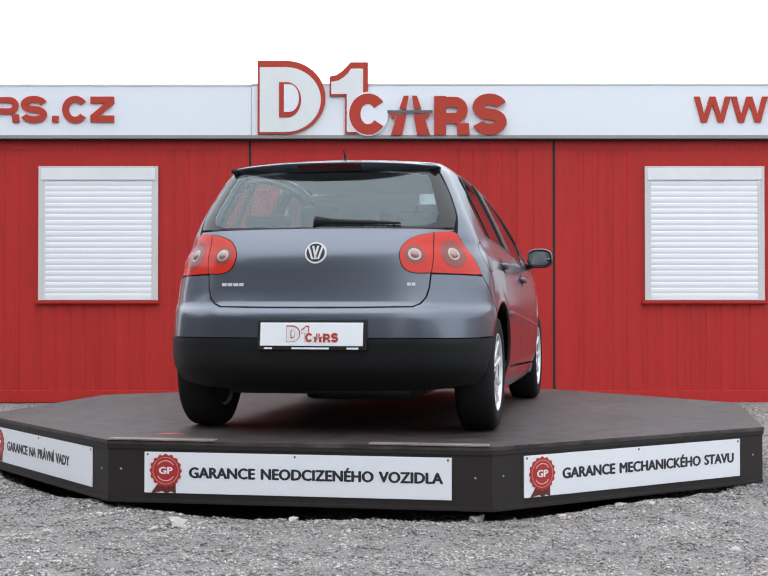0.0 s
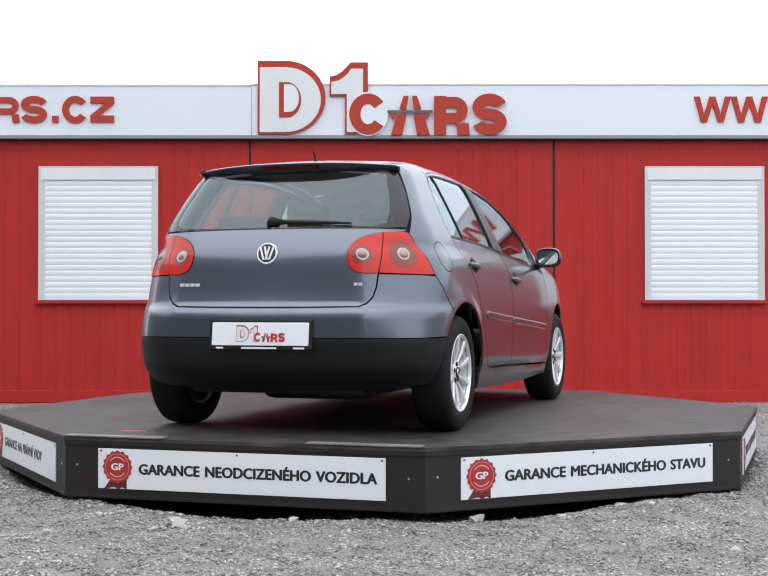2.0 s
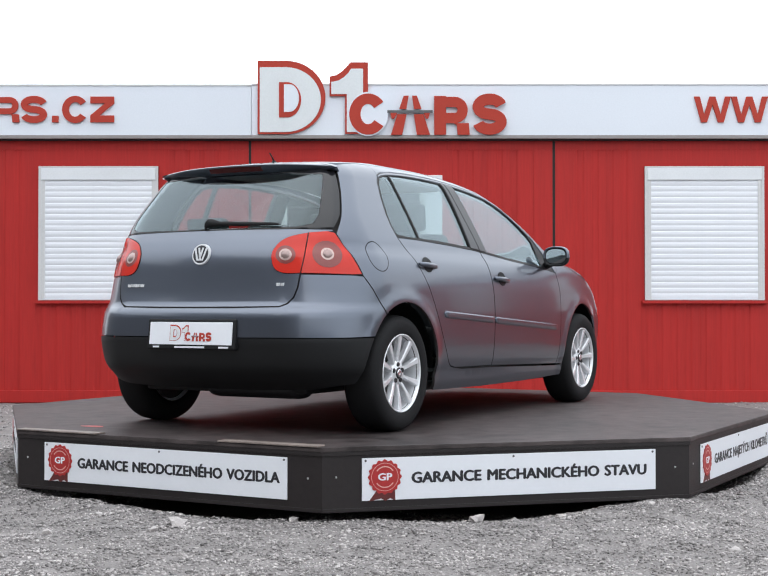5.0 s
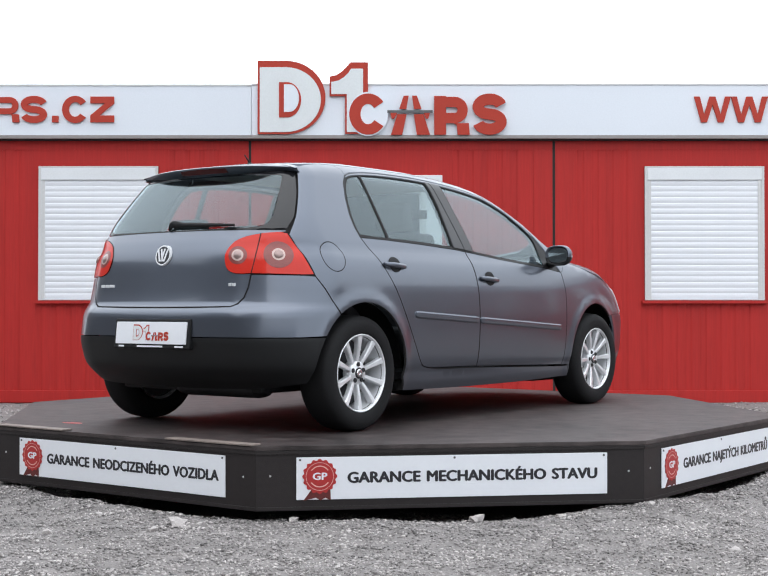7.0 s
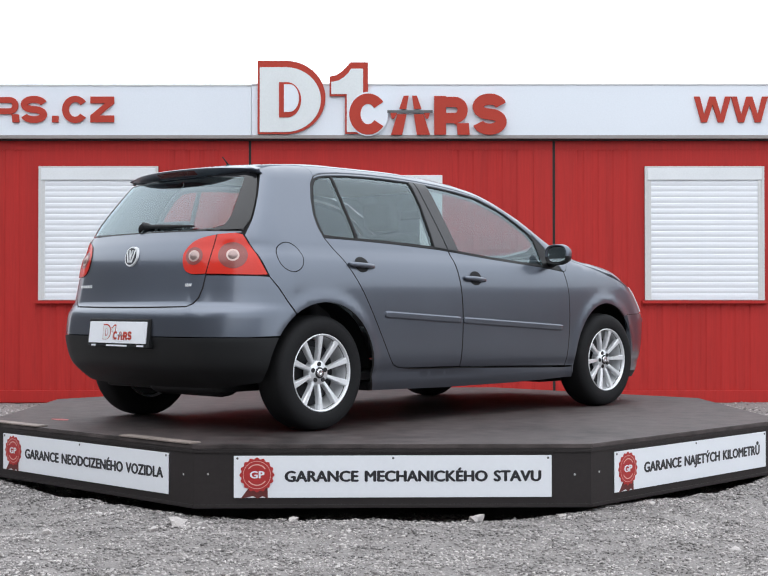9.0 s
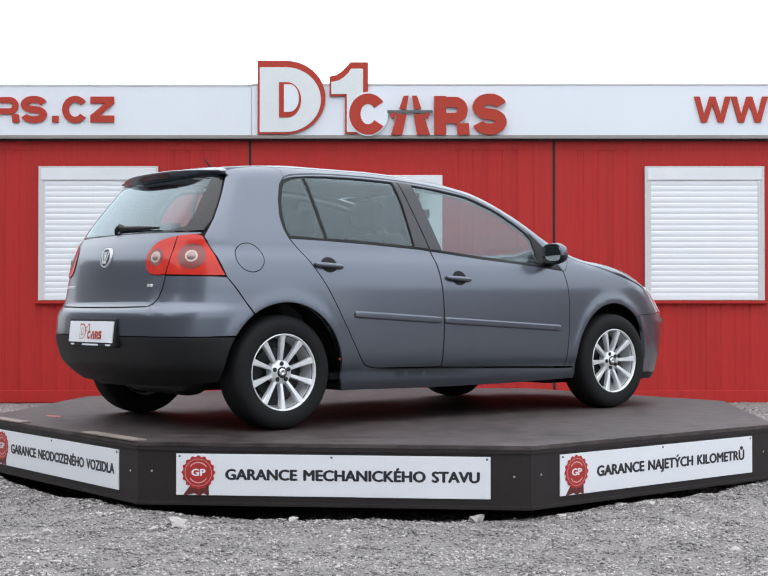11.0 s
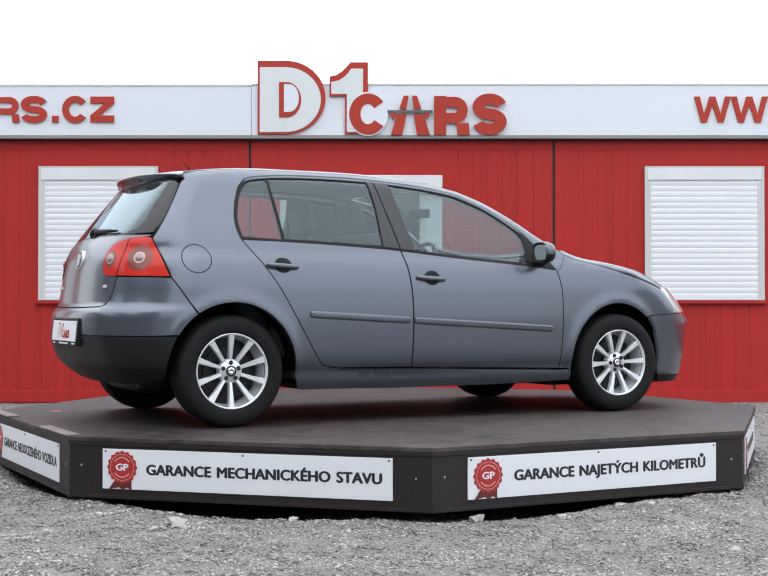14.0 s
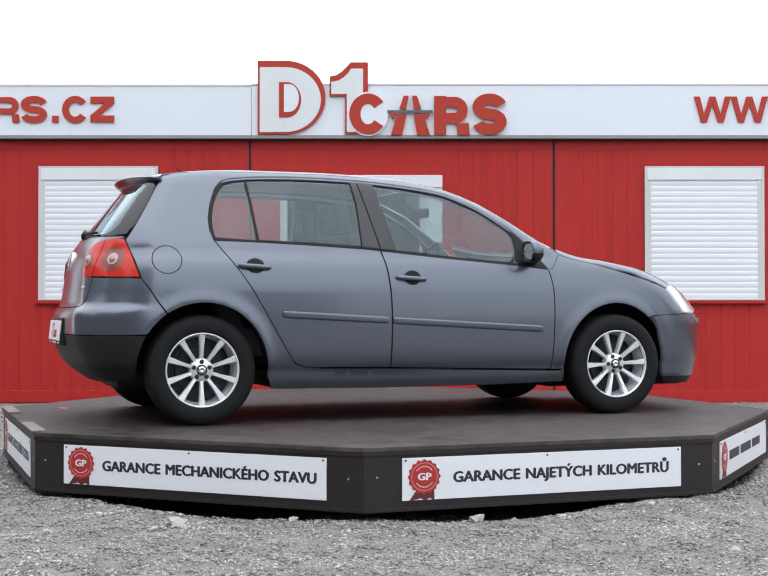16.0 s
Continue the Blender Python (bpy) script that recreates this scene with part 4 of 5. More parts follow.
    skin("gate_gap_shade", [(-0.45, 1.02), (-0.385, 1.13), (-0.30, 1.26), (-0.215, 1.40), (-0.12, 1.40), (-0.22, 1.26), (-0.295, 1.13), (-0.36, 1.02), (-0.32, 0.92), (-0.28, 0.80), (-0.22, 0.70), (-0.30, 0.70), (-0.38, 0.80), (-0.41, 0.92)],
         sm, DARK, car, gap=0, lift=-0.020, depth=0.004, step=0.04)
    for cx, cz in ARCHES:
        bm = bmesh.new()
        n = 22
        rows = []
        for k in range(n + 1):
            a = radians(2 + 176 * k / n)
            c, sn = math.cos(a), math.sin(a)
            lip_y = min(0.838, float(body_y(cx + 0.366 * c, cz + 0.376 * sn)) - 0.008)
            rows.append([bm.verts.new((cx + rx * c, s * y, cz + rz * sn)) for rx, rz, y in ((0.366, 0.376, lip_y), (0.40, 0.40, lip_y - 0.04), (0.39, 0.39, 0.52), (0.10, 0.10, 0.52))])
        for p, q in zip(rows, rows[1:]):
            for k in range(3):
                bm.faces.new((p[k], p[k + 1], q[k + 1], q[k]))
        part("wheel_arch_liner", bm, BLACK_PLASTIC, car, smooth=True)
    # mirror
    arm = loft([oval(2.02, s * 0.79, 0.925, 0.05, 0.03, "xz", 14), oval(2.01, s * 0.83, 0.940, 0.035, 0.022, "xz", 14), oval(2.00, s * 0.88, 0.965, 0.04, 0.03, "xz", 14)])
    mirror = part("door_mirror", arm, BLACK_PLASTIC, car, smooth=True)
    mx, my, mz = 1.994, s * 0.910, 0.994
    shell = loft([oval(mx - dx, my - s * dy, mz - dz, a, b, "yz", 24, p) for dx, dy, dz, a, b, p in ((0.038, 0, 0, 0.074, 0.053, 2.8), (0.056, 0, 0, 0.079, 0.058, 2.8), (0.054, 0, 0, 0.084, 0.063, 2.8), (0.022, 0, 0, 0.087, 0.066, 2.8),
                  (-0.014, 0.003, 0, 0.078, 0.058, 2.5), (-0.036, 0.010, 0.003, 0.054, 0.038, 2.3), (-0.046, 0.016, 0.005, 0.026, 0.018, 2.0))])
    bmesh.ops.bisect_plane(shell, geom=shell.verts[:] + shell.edges[:] + shell.faces[:], plane_co=(0, 0, mz - 0.012), plane_no=(0, 0, 1))
    housing = part("mirror_shell", shell, PAINT, mirror, "body-coloured mirror cap over a black lower shell", True)
    housing.data.materials.append(BLACK_PLASTIC)
    for f in housing.data.polygons:
        f.material_index = 1 if f.center.z < mz - 0.012 else 0
    part("mirror_bezel", loft([oval(mx - 0.0385, my, mz, 0.0755, 0.0535, "yz", 24, 2.8), oval(mx - 0.0405, my, mz, 0.0745, 0.0525, "yz", 24, 2.8)]), BLACK_PLASTIC, mirror)
    glass = loft([oval(mx - 0.043, my, mz, 0.070, 0.048, "yz", 24, 2.8), oval(mx - 0.045, my, mz, 0.068, 0.046, "yz", 24, 2.8)])
    for v in glass.verts:
        v.co.x -= 0.05 * (v.co.z - mz)
    part("mirror_glass", glass, MIRROR, mirror, "silvered mirror glass")


def build_rear(car):
    R, Fk = rear_uv, flank_uv
    # lamps: the inner half sits on the tailgate, the outer on the body
    inner = lambda s: [R(s * y, z) for y, z in smooth_line([(0.577, 0.832), (0.50, 0.832), (0.447, 0.855), (0.423, 0.910), (0.428, 0.955), (0.460, 0.998), (0.510, 1.022), (0.577, 1.037)], 3)]
    outer = lambda s: [R(s * 0.5785, 0.832), R(s * 0.5785, 1.039), R(s * 0.65, 1.046)] + [Fk(x, z, s) for x, z in ((-0.402, 1.038), (-0.367, 0.93), (-0.335, 0.828), (-0.385, 0.826))] + [R(s * 0.68, 0.829)]
    gate = ([R(y, z) for y, z in ((0.576, 0.832), (0.570, 0.76), (0.556, 0.712), (0.530, 0.682), (0.495, 0.667), (0.25, 0.664), (0, 0.663))])
    top = [R(y, 1.055 + 0.008 * (1 - (y / 0.66) ** 2)) for y in (0, 0.3, 0.5, 0.62)] + [Fk(-0.401, 1.056, 1)]
    loopR = gate[::-1] + [R(0.577, 1.038), Fk(-0.404, 1.047, 1)] + top[::-1]
    loopL = [(-u, v) for u, v in loopR[::-1]]
    outline = loopR[:-1] + loopL[:-1]
    gate_part = skin("tailgate", outline, wrap_map, PAINT, car, [inner(1), inner(-1)], gap=0.0018, step=0.03, lip=DARK)
    for s in (1, -1):
        a = skin("tail_lamp_inner", inner(s), wrap_map, LAMP_RED, car, gap=0.0018, lift=0.005, step=0.02, depth=0.03, lip=BRAKE_DARK, label="red rear lamp lens on the tailgate")
        b = skin("tail_lamp_outer", outer(s), wrap_map, LAMP_RED, car, gap=0.0018, lift=0.005, step=0.02, depth=0.03, lip=BRAKE_DARK, label="red rear lamp lens on the wing")
        for own, y, z, rings in ((a, 0.497, 0.925, (0.046, 0.029, 0.0252)), (b, 0.675, 0.928, (0.068, 0.030, 0.0262))):
            cu, cv = R(s * y, z)
            for k, (nm, m) in enumerate((("lamp_ring", LAMP_DEEP), ("lamp_reflector", LAMP_CLEAR), ("lamp_bulb", LAMP_BULB))):
                r = rings[k]
                skin(nm, [(cu + r * 0.95 * math.cos(2 * math.pi * j / 28), cv + r * math.sin(2 * math.pi * j / 28)) for j in range(28)],
                     wrap_map, m, own, gap=0, lift=0.0062 + 0.0012 * k if k < 2 else 0.016, depth=0.002 if k < 2 else 0.012, step=0.02 if k < 2 else 0.008, crown=0.024 if k == 2 else 0)
    # rear glass with its black border
    border = [R(y, z) for y, z in ((0.0, 1.062), (0.4, 1.063), (0.62, 1.061))] + [Fk(x, z, 1) for x, z in ((-0.392, 1.064), (-0.339, 1.13), (-0.262, 1.26), (-0.182, 1.398))] + [R(0.3, 1.418), R(0, 1.426)]
    border = border + [(-u, v) for u, v in border[::-1]][1:-1]
    pane = [R(y, z) for y, z in ((0, 1.073), (0.3, 1.073), (0.53, 1.076), (0.582, 1.092), (0.590, 1.135), (0.555, 1.25), (0.515, 1.355), (0.3, 1.372), (0, 1.378))]
    pane = pane + [(-u, v) for u, v in pane[::-1]][1:-1]
    skin("rear_window_border", border, wrap_map, GLOSS_BLACK, gate_part, [pane], step=0.035)
    skin("rear_window", pane, wrap_map, GLASS, gate_part, gap=-0.001, lift=-0.002, depth=0.003, step=0.05)
    # bumper: painted above, black plastic below
    upper = [R(y, z) for y, z in ((0, 0.657), (0.25, 0.658), (0.498, 0.6625), (0.534, 0.678), (0.5605, 0.709), (0.5745, 0.759), (0.580, 0.826), (0.68, 0.824))]
    upper += [Fk(x, z, 1) for x, z in [(-0.385, 0.822), (-0.331, 0.818), (-0.291, 0.758), (-0.248, 0.690)] + arch(0, 124, 147.5, n=8)]
    upper += [R(y, 0.511) for y in (0.80, 0.70, 0.5, 0.25, 0)]
    upper = upper + [(-u, v) for u, v in upper[::-1]][1:-1]
    bumper = skin("rear_bumper", upper, wrap_map, PAINT, car, gap=0.0005, step=0.03, lip=DARK)
    lower = [R(y, 0.507) for y in (0, 0.25, 0.5, 0.7, 0.8)] + [Fk(x, z, 1) for x, z in arch(0, 149, 184, n=10) + [(-0.365, 0.275), (-0.43, 0.262)]] + [R(0.62, 0.25), R(0.5, 0.242), R(0.25, 0.236), R(0, 0.235)]
    lower = lower + [(-u, v) for u, v in lower[::-1]][1:-1]
    skin("bumper_skirt", lower, wrap_map, BLACK_PLASTIC, bumper, gap=0.001, depth=0.015, step=0.02, label="black plastic bumper skirt")
    # number plate: a plain white plate with a dealer's mark in plain shapes
    # holder reaches higher above the plate: its black includes the recess shadow
    frame_ob = part("plate_holder", box(-0.742, -0.70, -0.280, 0.280, 0.448, 0.604, 0.008), BLACK_PLASTIC, car)
    frame_ob.matrix_basis = pose(0.041, 0, 0) @ pose(-0.742, 0, 0.52) @ pose(0, 0, 0, 0, 6, 0) @ pose(0.742, 0, -0.52)
    part("plate", box(-0.749, -0.741, -0.262, 0.262, 0.470, 0.586, 0.003), SIGN_WHITE, frame_ob, "white plate with a red mark")
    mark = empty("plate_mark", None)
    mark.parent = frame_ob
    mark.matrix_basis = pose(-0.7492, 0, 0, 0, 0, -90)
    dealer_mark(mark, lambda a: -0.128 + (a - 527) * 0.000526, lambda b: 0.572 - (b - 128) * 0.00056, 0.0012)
    for y0, y1 in ((0.20, 0.24), (-0.09, 0.10), (-0.24, -0.18)):
        part("holder_writing", box(-0.7435, -0.7415, y0, y1, 0.454, 0.463), SIGN_WHITE, frame_ob)
    # round badge, plain chrome disc with a dark ring
    bx = -REAR_X(0.934)
    def disc(r, x0, x1):
        bm = loft([[(x0, r * math.cos(q), r * math.sin(q)) for q in np.linspace(0, 2 * math.pi, 32, endpoint=False)], [(x1, r * 0.94 * math.cos(q), r * 0.94 * math.sin(q)) for q in np.linspace(0, 2 * math.pi, 32, endpoint=False)]])
        bmesh.ops.transform(bm, matrix=pose(-float(bx), 0, 0.934, 0, 12, 0), verts=bm.verts)
        return bm
    badge = part("badge", disc(0.058, 0.01, -0.010), BADGE, car, "round chrome badge")
    part("badge_field", disc(0.050, 0, -0.0115), INK, badge)
    bm = bmesh.new()
    for y0, y1 in ((0.037, 0.015), (-0.037, -0.015), (0.013, -0.004), (-0.013, 0.004)):
        vs = [bm.verts.new((x, y + d, z)) for x in (-0.0118, -0.0145) for y, d, z in ((y0, -0.005, 0.034), (y0, 0.005, 0.034), (y1, 0.005, -0.034), (y1, -0.005, -0.034))]
        for q in ((0, 1, 2, 3), (7, 6, 5, 4), (0, 4, 5, 1), (1, 5, 6, 2), (2, 6, 7, 3), (3, 7, 4, 0)):
            bm.faces.new([vs[i] for i in q])
    bmesh.ops.transform(bm, matrix=pose(-float(bx), 0, 0.934, 0, 12, 0), verts=bm.verts)
    part("badge_bars", bm, BADGE, badge)
    # small chrome model marks, as bars
    for y0, y1, n in ((0.495, 0.372, 4), (-0.462, -0.508, 2)):
        bm = bmesh.new()
        w = (y1 - y0) / n
        for k in range(n):
            ya, yb = sorted((y0 + w * k + 0.1 * w, y0 + w * (k + 0.85)))
            x = float(REAR_X(0.776)) + 0.13 * ya * ya
            add_box(bm, x - 0.006, x + 0.01, ya, yb, 0.769, 0.784, 0.001)
        part("model_mark", bm, BADGE, gate_part)
    # wiper
    secs = []
    for y, z in [(0.03, 1.085), (0.02, 1.105), (-0.01, 1.102)] + [(-0.06, 1.098), (-0.22, 1.092), (-0.415, 1.086)]:
        r = 0.022 if y > -0.02 else 0.012
        x = float(REAR_X(z)) + 0.13 * y * y - 0.018
        secs.append(oval(x, y, z, 0.010, r if y > -0.3 else 0.006, "xz", 10, 2))
    part("rear_wiper", loft(secs), BLACK_PLASTIC, gate_part, "black rear wiper", True)
    # roof spoiler: its rear face is undercut, the ends sweep into the pillars
    def wing(y, shrink=1.0):
        e = abs(y) / 0.562
        xe = -0.338 + 0.120 * e ** 2.4
        top = lambda x: float(TOP_Z(x)) - 0.085 * y * y - 0.012 * e ** 6
        zt = 1.426 - 0.018 * e ** 2.5
        deep = 0.050 - 0.014 * e ** 2
        lead = -0.13 - 0.055 * e ** 4
        ring = [(lead, top(lead) + 0.003), (lead - 0.05, top(lead - 0.05) + 0.002), (xe + 0.03, zt - 0.001), (xe + 0.006, zt - 0.004), (xe, zt - 0.008), (xe + 0.003, zt - 0.014),
                (xe + 0.040, zt - deep + 0.004), (xe + 0.048, zt - deep), (lead - 0.05, zt - deep + 0.010), (lead, zt - deep + 0.018)]
        mx, mz = lead - 0.02, sum(q[1] for q in ring) / len(ring)
        return [(mx + (x - mx) * shrink, y, mz + (z - mz) * shrink) for x, z in ring]
    ys = list(np.linspace(-0.556, 0.556, 25))
    form = loft([wing(-0.572, 0.35), wing(-0.568, 0.75)] + [wing(y) for y in ys] + [wing(0.568, 0.75), wing(0.572, 0.35)])
    form.normal_update()
    for e in form.edges:
        e.smooth = not e.is_manifold or e.calc_face_angle(0) < radians(38)
    spoiler = part("roof_spoiler", form, PAINT, car, smooth=True)
    under = []
    for y in np.linspace(-0.17, 0.17, 9):
        xe = -0.338 + 0.120 * (abs(y) / 0.562) ** 2.4
        under.append([(xe + 0.004, y, 1.411), (xe + 0.026, y, 1.386), (xe + 0.035, y, 1.392), (xe + 0.03, y, 1.411)])
    part("brake_light", loft(under), BRAKE_DARK, spoiler, "dark red high brake light")


def build_top_and_front(car):
    sm = side_map(1)
    rail = np.array(RAIL)
    # roof, windscreen and bonnet meet the rails along one line
    edge = lambda x: float(sm(np.array([x]), np.array([np.interp(x, rail[:, 0], rail[:, 1])]))[0, 1])
    xs = [-0.10, 0.0, 0.2, 0.4, 0.6, 0.8, 1.0, 1.2, 1.38]
    half = [(-0.18, 0.0), (-0.175, 0.3), (-0.165, 0.47)] + [(x, edge(max(x, 0.0)) - (0.004 if x >= 0 else 0.02)) for x in xs] + [(1.42, 0.40), (1.45, 0.20), (1.46, 0.0)]
    skin("roof", half + [(x, -y) for x, y in half[::-1]][1:-1], top_map, PAINT, car, gap=0.001, step=0.05)
    ws = [(1.47, 0.0), (1.46, 0.2), (1.43, 0.40), (1.395, edge(1.38) - 0.01), (1.55, edge(1.55) - 0.01), (1.74, edge(1.74) - 0.01), (1.95, edge(1.95) - 0.01), (2.18, edge(2.18) - 0.03), (2.30, 0.45), (2.38, 0.2), (2.40, 0)]
    skin("windscreen", ws + [(x, -y) for x, y in ws[::-1]][1:-1], top_map, GLASS, car, gap=0.002, lift=-0.004, step=0.06)
    line = [(2.21, 0.985), (2.28, 0.960), (2.41, 0.935), (2.60, 0.890), (2.80, 0.838), (3.00, 0.772)]
    hb = [(2.41, 0), (2.39, 0.2), (2.31, 0.46)] + [(x, float(sm(np.array([x]), np.array([z]))[0, 1]) - 0.003) for x, z in line] + [(3.12, 0.61), (3.23, 0.43), (3.30, 0.2), (3.32, 0)]
    skin("bonnet", hb + [(x, -y) for x, y in hb[::-1]][1:-1], top_map, PAINT, car, gap=0.002, step=0.05)
    cowl = [(2.33, 0), (2.32, 0.2), (2.22, 0.46), (2.10, 0.62), (2.16, 0.69), (2.24, 0.70), (2.36, 0.56), (2.44, 0.3), (2.46, 0)]
    skin("cowl", cowl + [(x, -y) for x, y in cowl[::-1]][1:-1], top_map, PAINT, car, gap=0, lift=-0.006, step=0.05)
    N = nose_uv
    for s in (1, -1):
        skin("headlamp", [N(x, z, s) for x, z in ((2.985, 0.786), (3.05, 0.706), (3.11, 0.63), (3.24, 0.626), (3.32, 0.64), (3.29, 0.70), (3.21, 0.765), (3.11, 0.796), (3.04, 0.803))], nose_map, HEADLAMP, car, gap=0.002, lift=0.004, step=0.03, depth=0.03, label="clear headlamp")
    nb = [N(x, z, 1) for x, z in ((3.30, 0.621), (3.20, 0.622), (3.13, 0.620), (3.02, 0.616), (2.86, 0.610), (2.893, 0.52), (2.925, 0.40), (2.932, 0.30), (2.945, 0.232), (3.10, 0.225), (3.28, 0.225))]
    nb = [(0, 0.621)] + nb + [(0, 0.225)]
    skin("front_bumper", nb + [(-u, v) for u, v in nb[::-1]][1:-1], nose_map, PAINT, car, gap=0.0005, step=0.035, depth=0.03)
    lp = [(0, 0.223)] + [N(x, z, 1) for x, z in ((3.28, 0.223), (3.10, 0.223), (2.95, 0.230), (2.97, 0.190), (3.10, 0.180), (3.27, 0.180))] + [(0, 0.18)]
    skin("chin_spoiler", lp + [(-u, v) for u, v in lp[::-1]][1:-1], nose_map, BLACK_PLASTIC, car, gap=0.0005, step=0.03, depth=0.03, label="black plastic chin spoiler")
    bs = [(0, 0.588)] + [N(x, 0.586, 1) for x in (3.36, 3.31, 3.26)] + [N(x, 0.560, 1) for x in (3.26, 3.31, 3.36)] + [(0, 0.558)]
    skin("bumper_moulding", bs + [(-u, v) for u, v in bs[::-1]][1:-1], nose_map, PAINT, car, gap=0, lift=0.012, depth=0.014, step=0.02)
    gr = [(0.0, 0.63), (0.30, 0.63), (0.36, 0.70), (0.30, 0.745), (0.0, 0.75)]
    skin("grille", gr + [(-u, v) for u, v in gr[::-1]][1:-1], nose_map, BLACK_PLASTIC, car, gap=0.002, step=0.04)
    # dark sheet added behind the nose, so its gaps read as shade
    seal = [(0.0, 0.57)] + [N(x, z, 1) for x, z in ((3.28, 0.57), (3.10, 0.57), (2.94, 0.575), (2.93, 0.68), (2.95, 0.78), (3.08, 0.80), (3.20, 0.765))] + [(0.0, 0.765)]
    skin("nose_gap_shade", seal + [(-u, v) for u, v in seal[::-1]][1:-1], nose_map, DARK, car, gap=0, lift=-0.018, depth=0.004, step=0.05)
    # aerial
    bm = loft([oval(0.055, 0, 1.458, 0.024, 0.017, "xy", 12, 2), oval(0.050, 0, 1.484, 0.012, 0.010, "xy", 12, 2)])
    aerial = part("aerial_base", bm, BLACK_PLASTIC, car, smooth=True)
    part("aerial_rod", loft([oval(0.052, 0, 1.480, 0.006, 0.006, "xy", 8, 2), oval(0.008, 0, 1.524, 0.004, 0.004, "xy", 8, 2)]), BLACK_PLASTIC, aerial, smooth=True)


def build_wheel(car, x, s):
    """Ten-spoke alloy wheel with a worn road tyre."""
    tyre = lathe([(0.192, 0.075), (0.204, 0.094), (0.224, 0.101), (0.256, 0.104), (0.280, 0.098), (0.295, 0.086), (0.302, 0.070), (0.306, 0.035), (0.3065, 0.0), (0.306, -0.035),
                  (0.302, -0.070), (0.292, -0.088), (0.256, -0.104), (0.224, -0.100), (0.195, -0.08)], 64)
    wheel = part("wheel", tyre, TYRE, car, "black rubber tyre on a silver alloy rim", True)
    rim = part("rim", lathe([(0.207, 0.088), (0.206, 0.096), (0.2015, 0.098), (0.196, 0.090), (0.191, 0.060), (0.182, 0.02), (0.180, -0.07), (0.195, -0.085)], 64), ALLOY, wheel, smooth=True)
    part("brake_disc", lathe([(0.0, 0.0), (0.135, 0.0), (0.14, -0.012), (0.179, -0.02), (0.179, -0.03)], 40), DARK_METAL, wheel)
    part("wheel_back", lathe([(0.0, -0.062), (0.178, -0.062), (0.181, -0.07)], 40), DARK_METAL, wheel)
    part("hub", lathe([(0.0, 0.074), (0.030, 0.074), (0.036, 0.068), (0.060, 0.070), (0.066, 0.060), (0.066, 0.02)], 40), ALLOY, wheel, smooth=True)
    part("hub_cap", lathe([(0.0, 0.079), (0.025, 0.079), (0.030, 0.0765), (0.030, 0.07)], 32), DARK_METAL, wheel, "dark hub cap", True)
    part("cap_emblem", lathe([(0.0, 0.0800), (0.006, 0.0800), (0.008, 0.0815), (0.019, 0.0815), (0.021, 0.079)], 24), CHROME, wheel, "bright round emblem", True)
    for k in range(10):
        a = 2 * math.pi * k / 10 + math.pi / 2
        prof = []
        for r, w, y in ((0.048, 0.0100, 0.066), (0.085, 0.0100, 0.074), (0.13, 0.0122, 0.082), (0.172, 0.0155, 0.087), (0.198, 0.0188, 0.090)):
            prof.append([(r, -w, y - 0.030), (r, -w, y - 0.006), (r, -w * 0.72, y), (r, w * 0.72, y), (r, w, y - 0.006), (r, w, y - 0.030)])
        sp = loft(prof)
        c, sn = math.cos(a), math.sin(a)
        for v in sp.verts:
            r, w, y = v.co
            v.co = (r * c - w * sn, y, r * sn + w * c)
        me = bpy.data.meshes.new("spoke")
        bmesh.ops.recalc_face_normals(sp, faces=sp.faces)
        sp.to_mesh(me)
        sp.free()
        me.materials.append(ALLOY)
        ob = new("spoke", me)
        ob.parent = wheel
    for k in range(5):
        a = 2 * math.pi * (k + 0.25) / 5
        b = lathe([(0.0, 0.0740), (0.0115, 0.0740), (0.0125, 0.0715), (0.0125, 0.06)], 14)
        bmesh.ops.translate(b, vec=(0.046 * math.cos(a), 0.001, 0.046 * math.sin(a)), verts=b.verts)
        part("wheel_bolt", b, DARK_METAL, wheel)
    wheel.matrix_basis = pose(x, s * 0.752, 0.3165, 0, 8 * x, 0 if s > 0 else 180)
    return wheel


def cushion(x0, x1, y0, y1, z0, z1, lean=0.0, bevel=0.04):
    bm = box(x0, x1, y0, y1, z0, z1)
    bmesh.ops.bevel(bm, geom=bm.edges[:], offset=bevel, segments=3, affect="EDGES", profile=0.6)
    for v in bm.verts:
        v.co.x -= lean * (v.co.z - z0)
    return bm


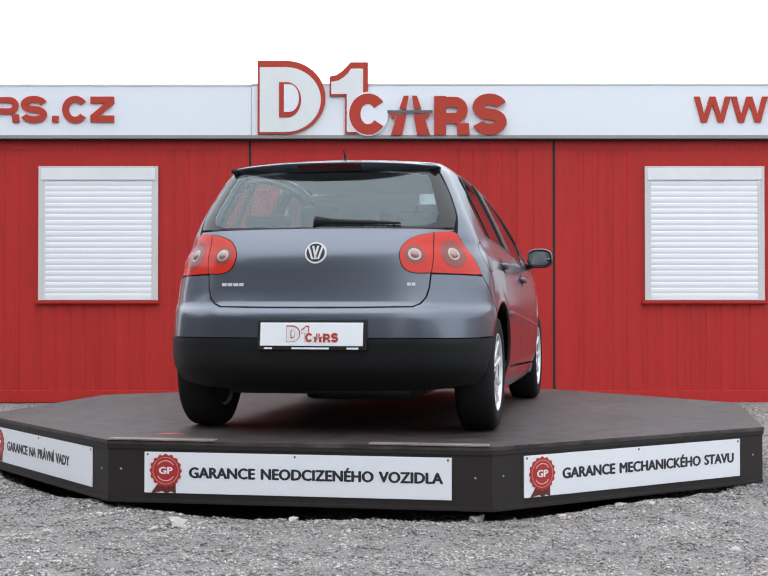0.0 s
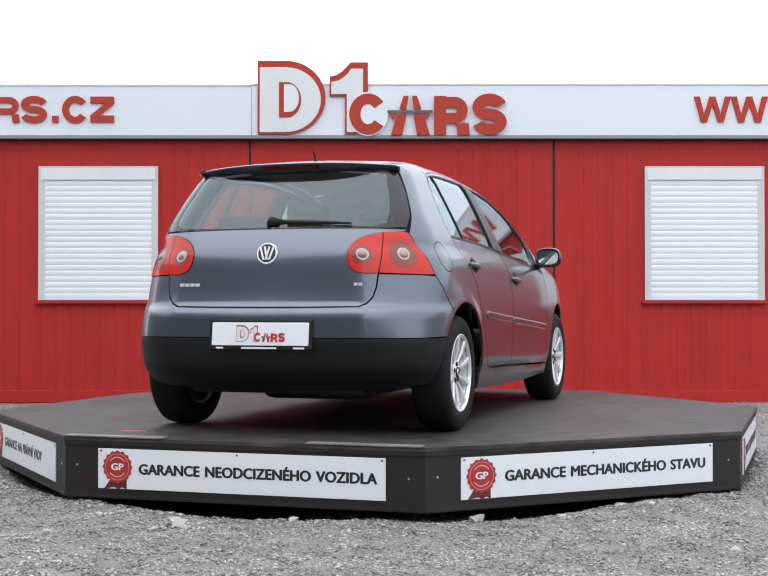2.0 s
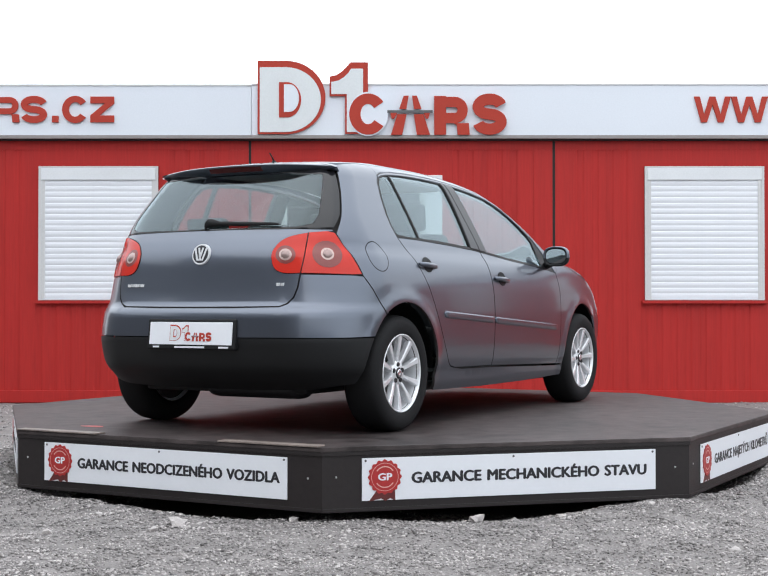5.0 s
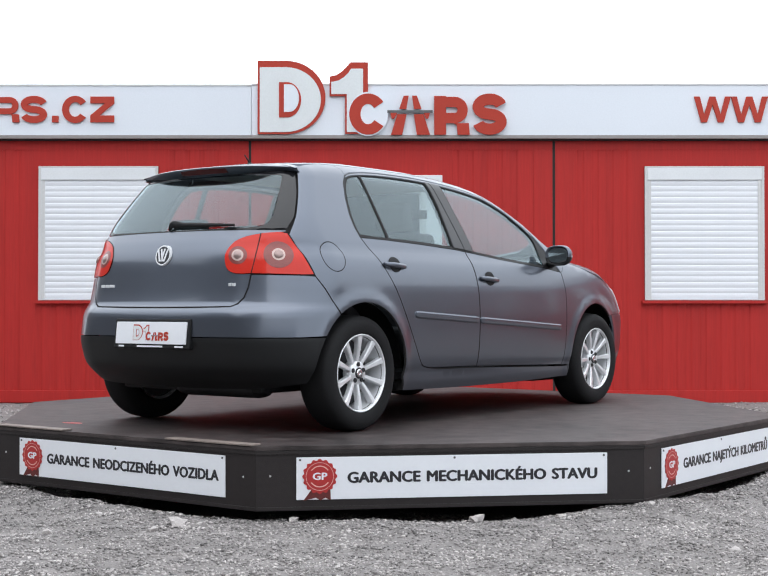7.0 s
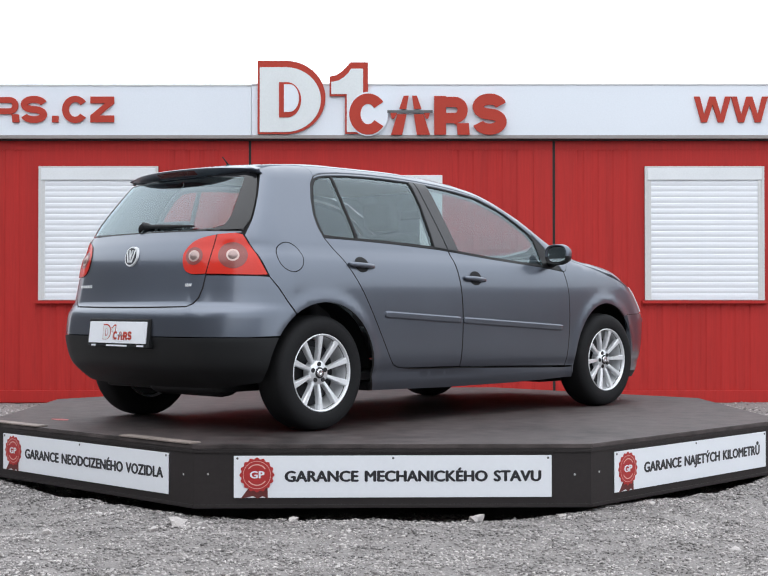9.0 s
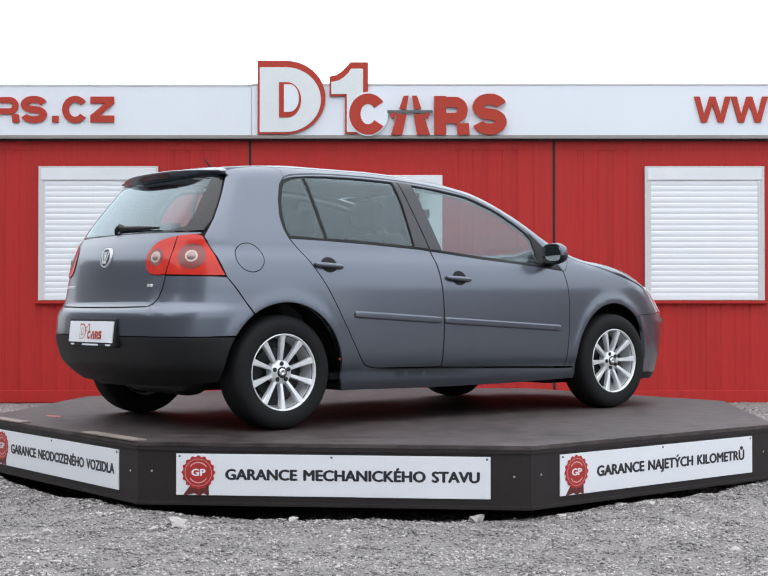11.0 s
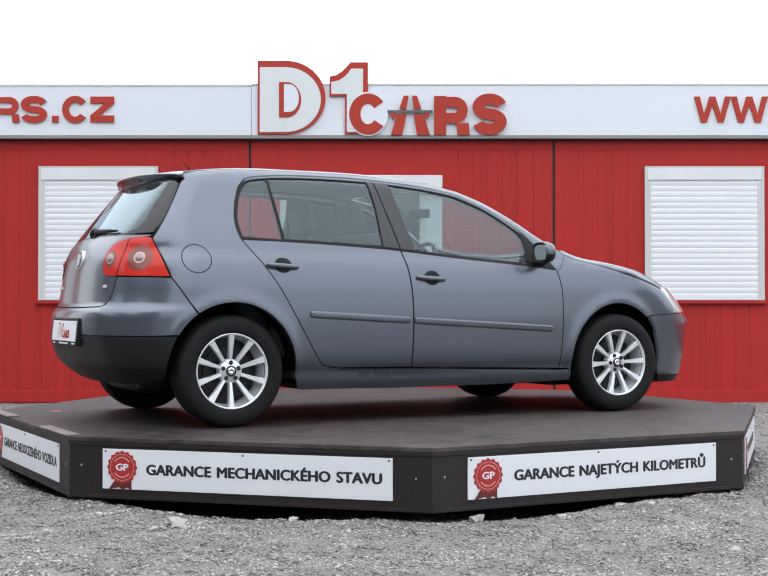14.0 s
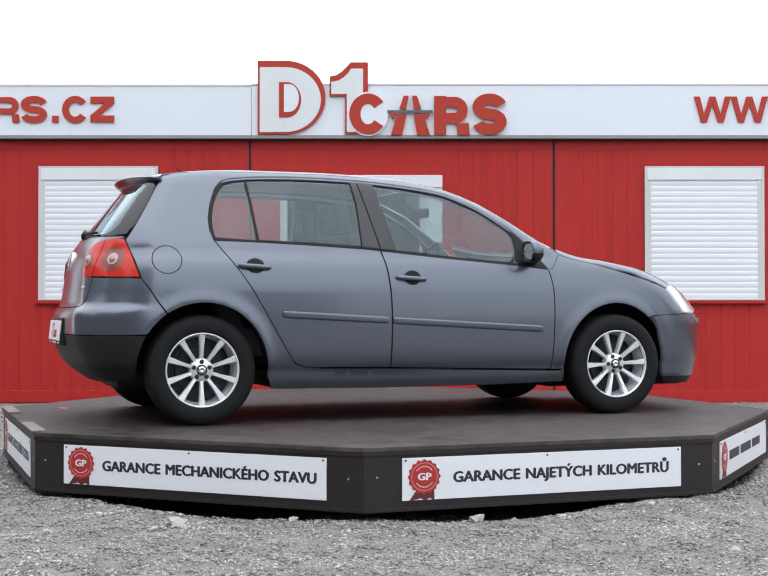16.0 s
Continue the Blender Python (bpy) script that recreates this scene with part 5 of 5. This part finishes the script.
def build_inside(car):
    for y in (-0.36, 0.36):
        seat = part("front_seat", cushion(1.12, 1.62, y - 0.25, y + 0.25, 0.36, 0.52), SEAT, car, "dark grey fabric seat", True)
        part("seat_back", cushion(1.10, 1.22, y - 0.24, y + 0.24, 0.50, 1.10, 0.32), SEAT, seat, smooth=True)
        part("headrest", cushion(0.90, 0.985, y - 0.125, y + 0.125, 1.12, 1.29, 0.12, 0.04), SEAT, seat, smooth=True)
    bench = part("rear_bench", cushion(0.20, 0.75, -0.66, 0.66, 0.38, 0.55), SEAT, car, smooth=True)
    part("bench_back", cushion(0.16, 0.30, -0.64, 0.64, 0.53, 1.03, 0.32), SEAT, bench, smooth=True)
    for y in (-0.42, 0.0, 0.42):
        part("headrest", cushion(-0.03, 0.05, y - 0.13, y + 0.13, 1.04, 1.17 if y else 1.12, 0.15, 0.03), SEAT, bench, smooth=True)
    part("parcel_shelf", box(-0.44, -0.02, -0.60, 0.60, 0.985, 1.01, 0.008), INTERIOR, car)
    part("dashboard", cushion(1.92, 2.34, -0.68, 0.68, 0.62, 0.97, 0.0, 0.07), INTERIOR, car, smooth=True)
    part("cabin_floor", box(0.40, 2.15, -0.72, 0.72, 0.26, 0.30), INTERIOR, car)
    part("boot_floor", box(-0.46, 0.40, -0.48, 0.48, 0.31, 0.34), INTERIOR, car)
    ring = lathe([(0.185 + 0.015 * math.cos(a), 0.015 * math.sin(a)) for a in np.linspace(0, 2 * math.pi, 11)], 36)
    bmesh.ops.transform(ring, matrix=pose(1.80, 0.36, 0.93, 0, 0, 90) @ pose(0, 0, 0, 25, 0, 0), verts=ring.verts)
    part("steering_wheel", ring, BLACK_PLASTIC, car, smooth=True)
    part("inner_mirror", cushion(1.60, 1.63, -0.12, 0.12, 1.24, 1.30, 0, 0.012), BLACK_PLASTIC, car, smooth=True)
    half = [(-0.15, 0.0), (-0.13, 0.44), (0.3, 0.50), (1.3, 0.50), (1.40, 0.3), (1.42, 0.0)]
    skin("headliner", half + [(x, -y) for x, y in half[::-1]][1:-1], top_map, HEADLINER, car, gap=0, lift=-0.035, depth=0.003, step=0.1)
    # underside
    bm = box(-0.42, 3.20, -0.52, 0.52, 0.215, 0.30, 0.02)
    add_box(bm, 0.45, 2.08, -0.74, 0.74, 0.198, 0.25, 0.015)
    # unseen front tray, added to keep light from under the car
    add_box(bm, 2.25, 3.22, -0.55, 0.55, 0.168, 0.25, 0.015)
    part("underbody", bm, BLACK_PLASTIC, car)
    ex = lathe([(0.0, 0.0), (0.09, 0.0), (0.10, 0.03), (0.10, 0.52), (0.09, 0.55), (0.0, 0.55)], 20)
    bmesh.ops.transform(ex, matrix=pose(-0.33, -0.45, 0.235) @ Matrix.Diagonal((1, 1, 0.5, 1)), verts=ex.verts)
    part("silencer", ex, DARK_METAL, car, "dull steel exhaust silencer", True)
    for x in (0.0, 2.578):
        part("axle", lathe([(0.0, -0.7), (0.03, -0.7), (0.03, 0.7), (0.0, 0.7)], 12), BLACK_PLASTIC, car).location = (x, 0, 0.30)


CAR = tagged(empty("car"), "dark grey metallic five-door hatchback on the turntable", "car")
for side in (-1, 1):
    build_side(CAR, side)
    for wx in (0.0, 2.578):
        build_wheel(CAR, wx, side)
build_rear(CAR)
build_top_and_front(CAR)
build_inside(CAR)
CAR_AT_8 = pose(-0.8553, -1.0764, DECK - 0.010, 0, 0, 49.28)


# ---- loose stone on the yard ----
for n, (x, y, size) in enumerate(((-0.93, -2.60, 0.050), (1.19, -1.98, 0.045), (0.44, -2.35, 0.045), (0.64, -2.17, 0.040), (1.03, -2.01, 0.035), (-1.50, -2.67, 0.026), (-0.42, -2.36, 0.030), (1.44, -3.21, 0.030), (-0.17, -2.98, 0.022),
                                  (-1.02, -2.70, 0.028), (-0.84, -2.52, 0.026), (1.30, -2.2, 0.024), (0.85, -2.35, 0.026), (-1.35, -2.3, 0.028))):
    rock(x, y, size, n + 3)
gravel()


# ---- what moves ----
def motions():
    times = [i / 10 for i in range(161)]
    walk(TABLE, [(t, pose(0, 0, 0, 0, 0, TABLE_AT_8 + SPEED * (t - 8))) for t in times])
    walk(CAR, [(t, pose(0, 0, 0, 0, 0, SPEED * (t - 8)) @ CAR_AT_8) for t in times])


motions()
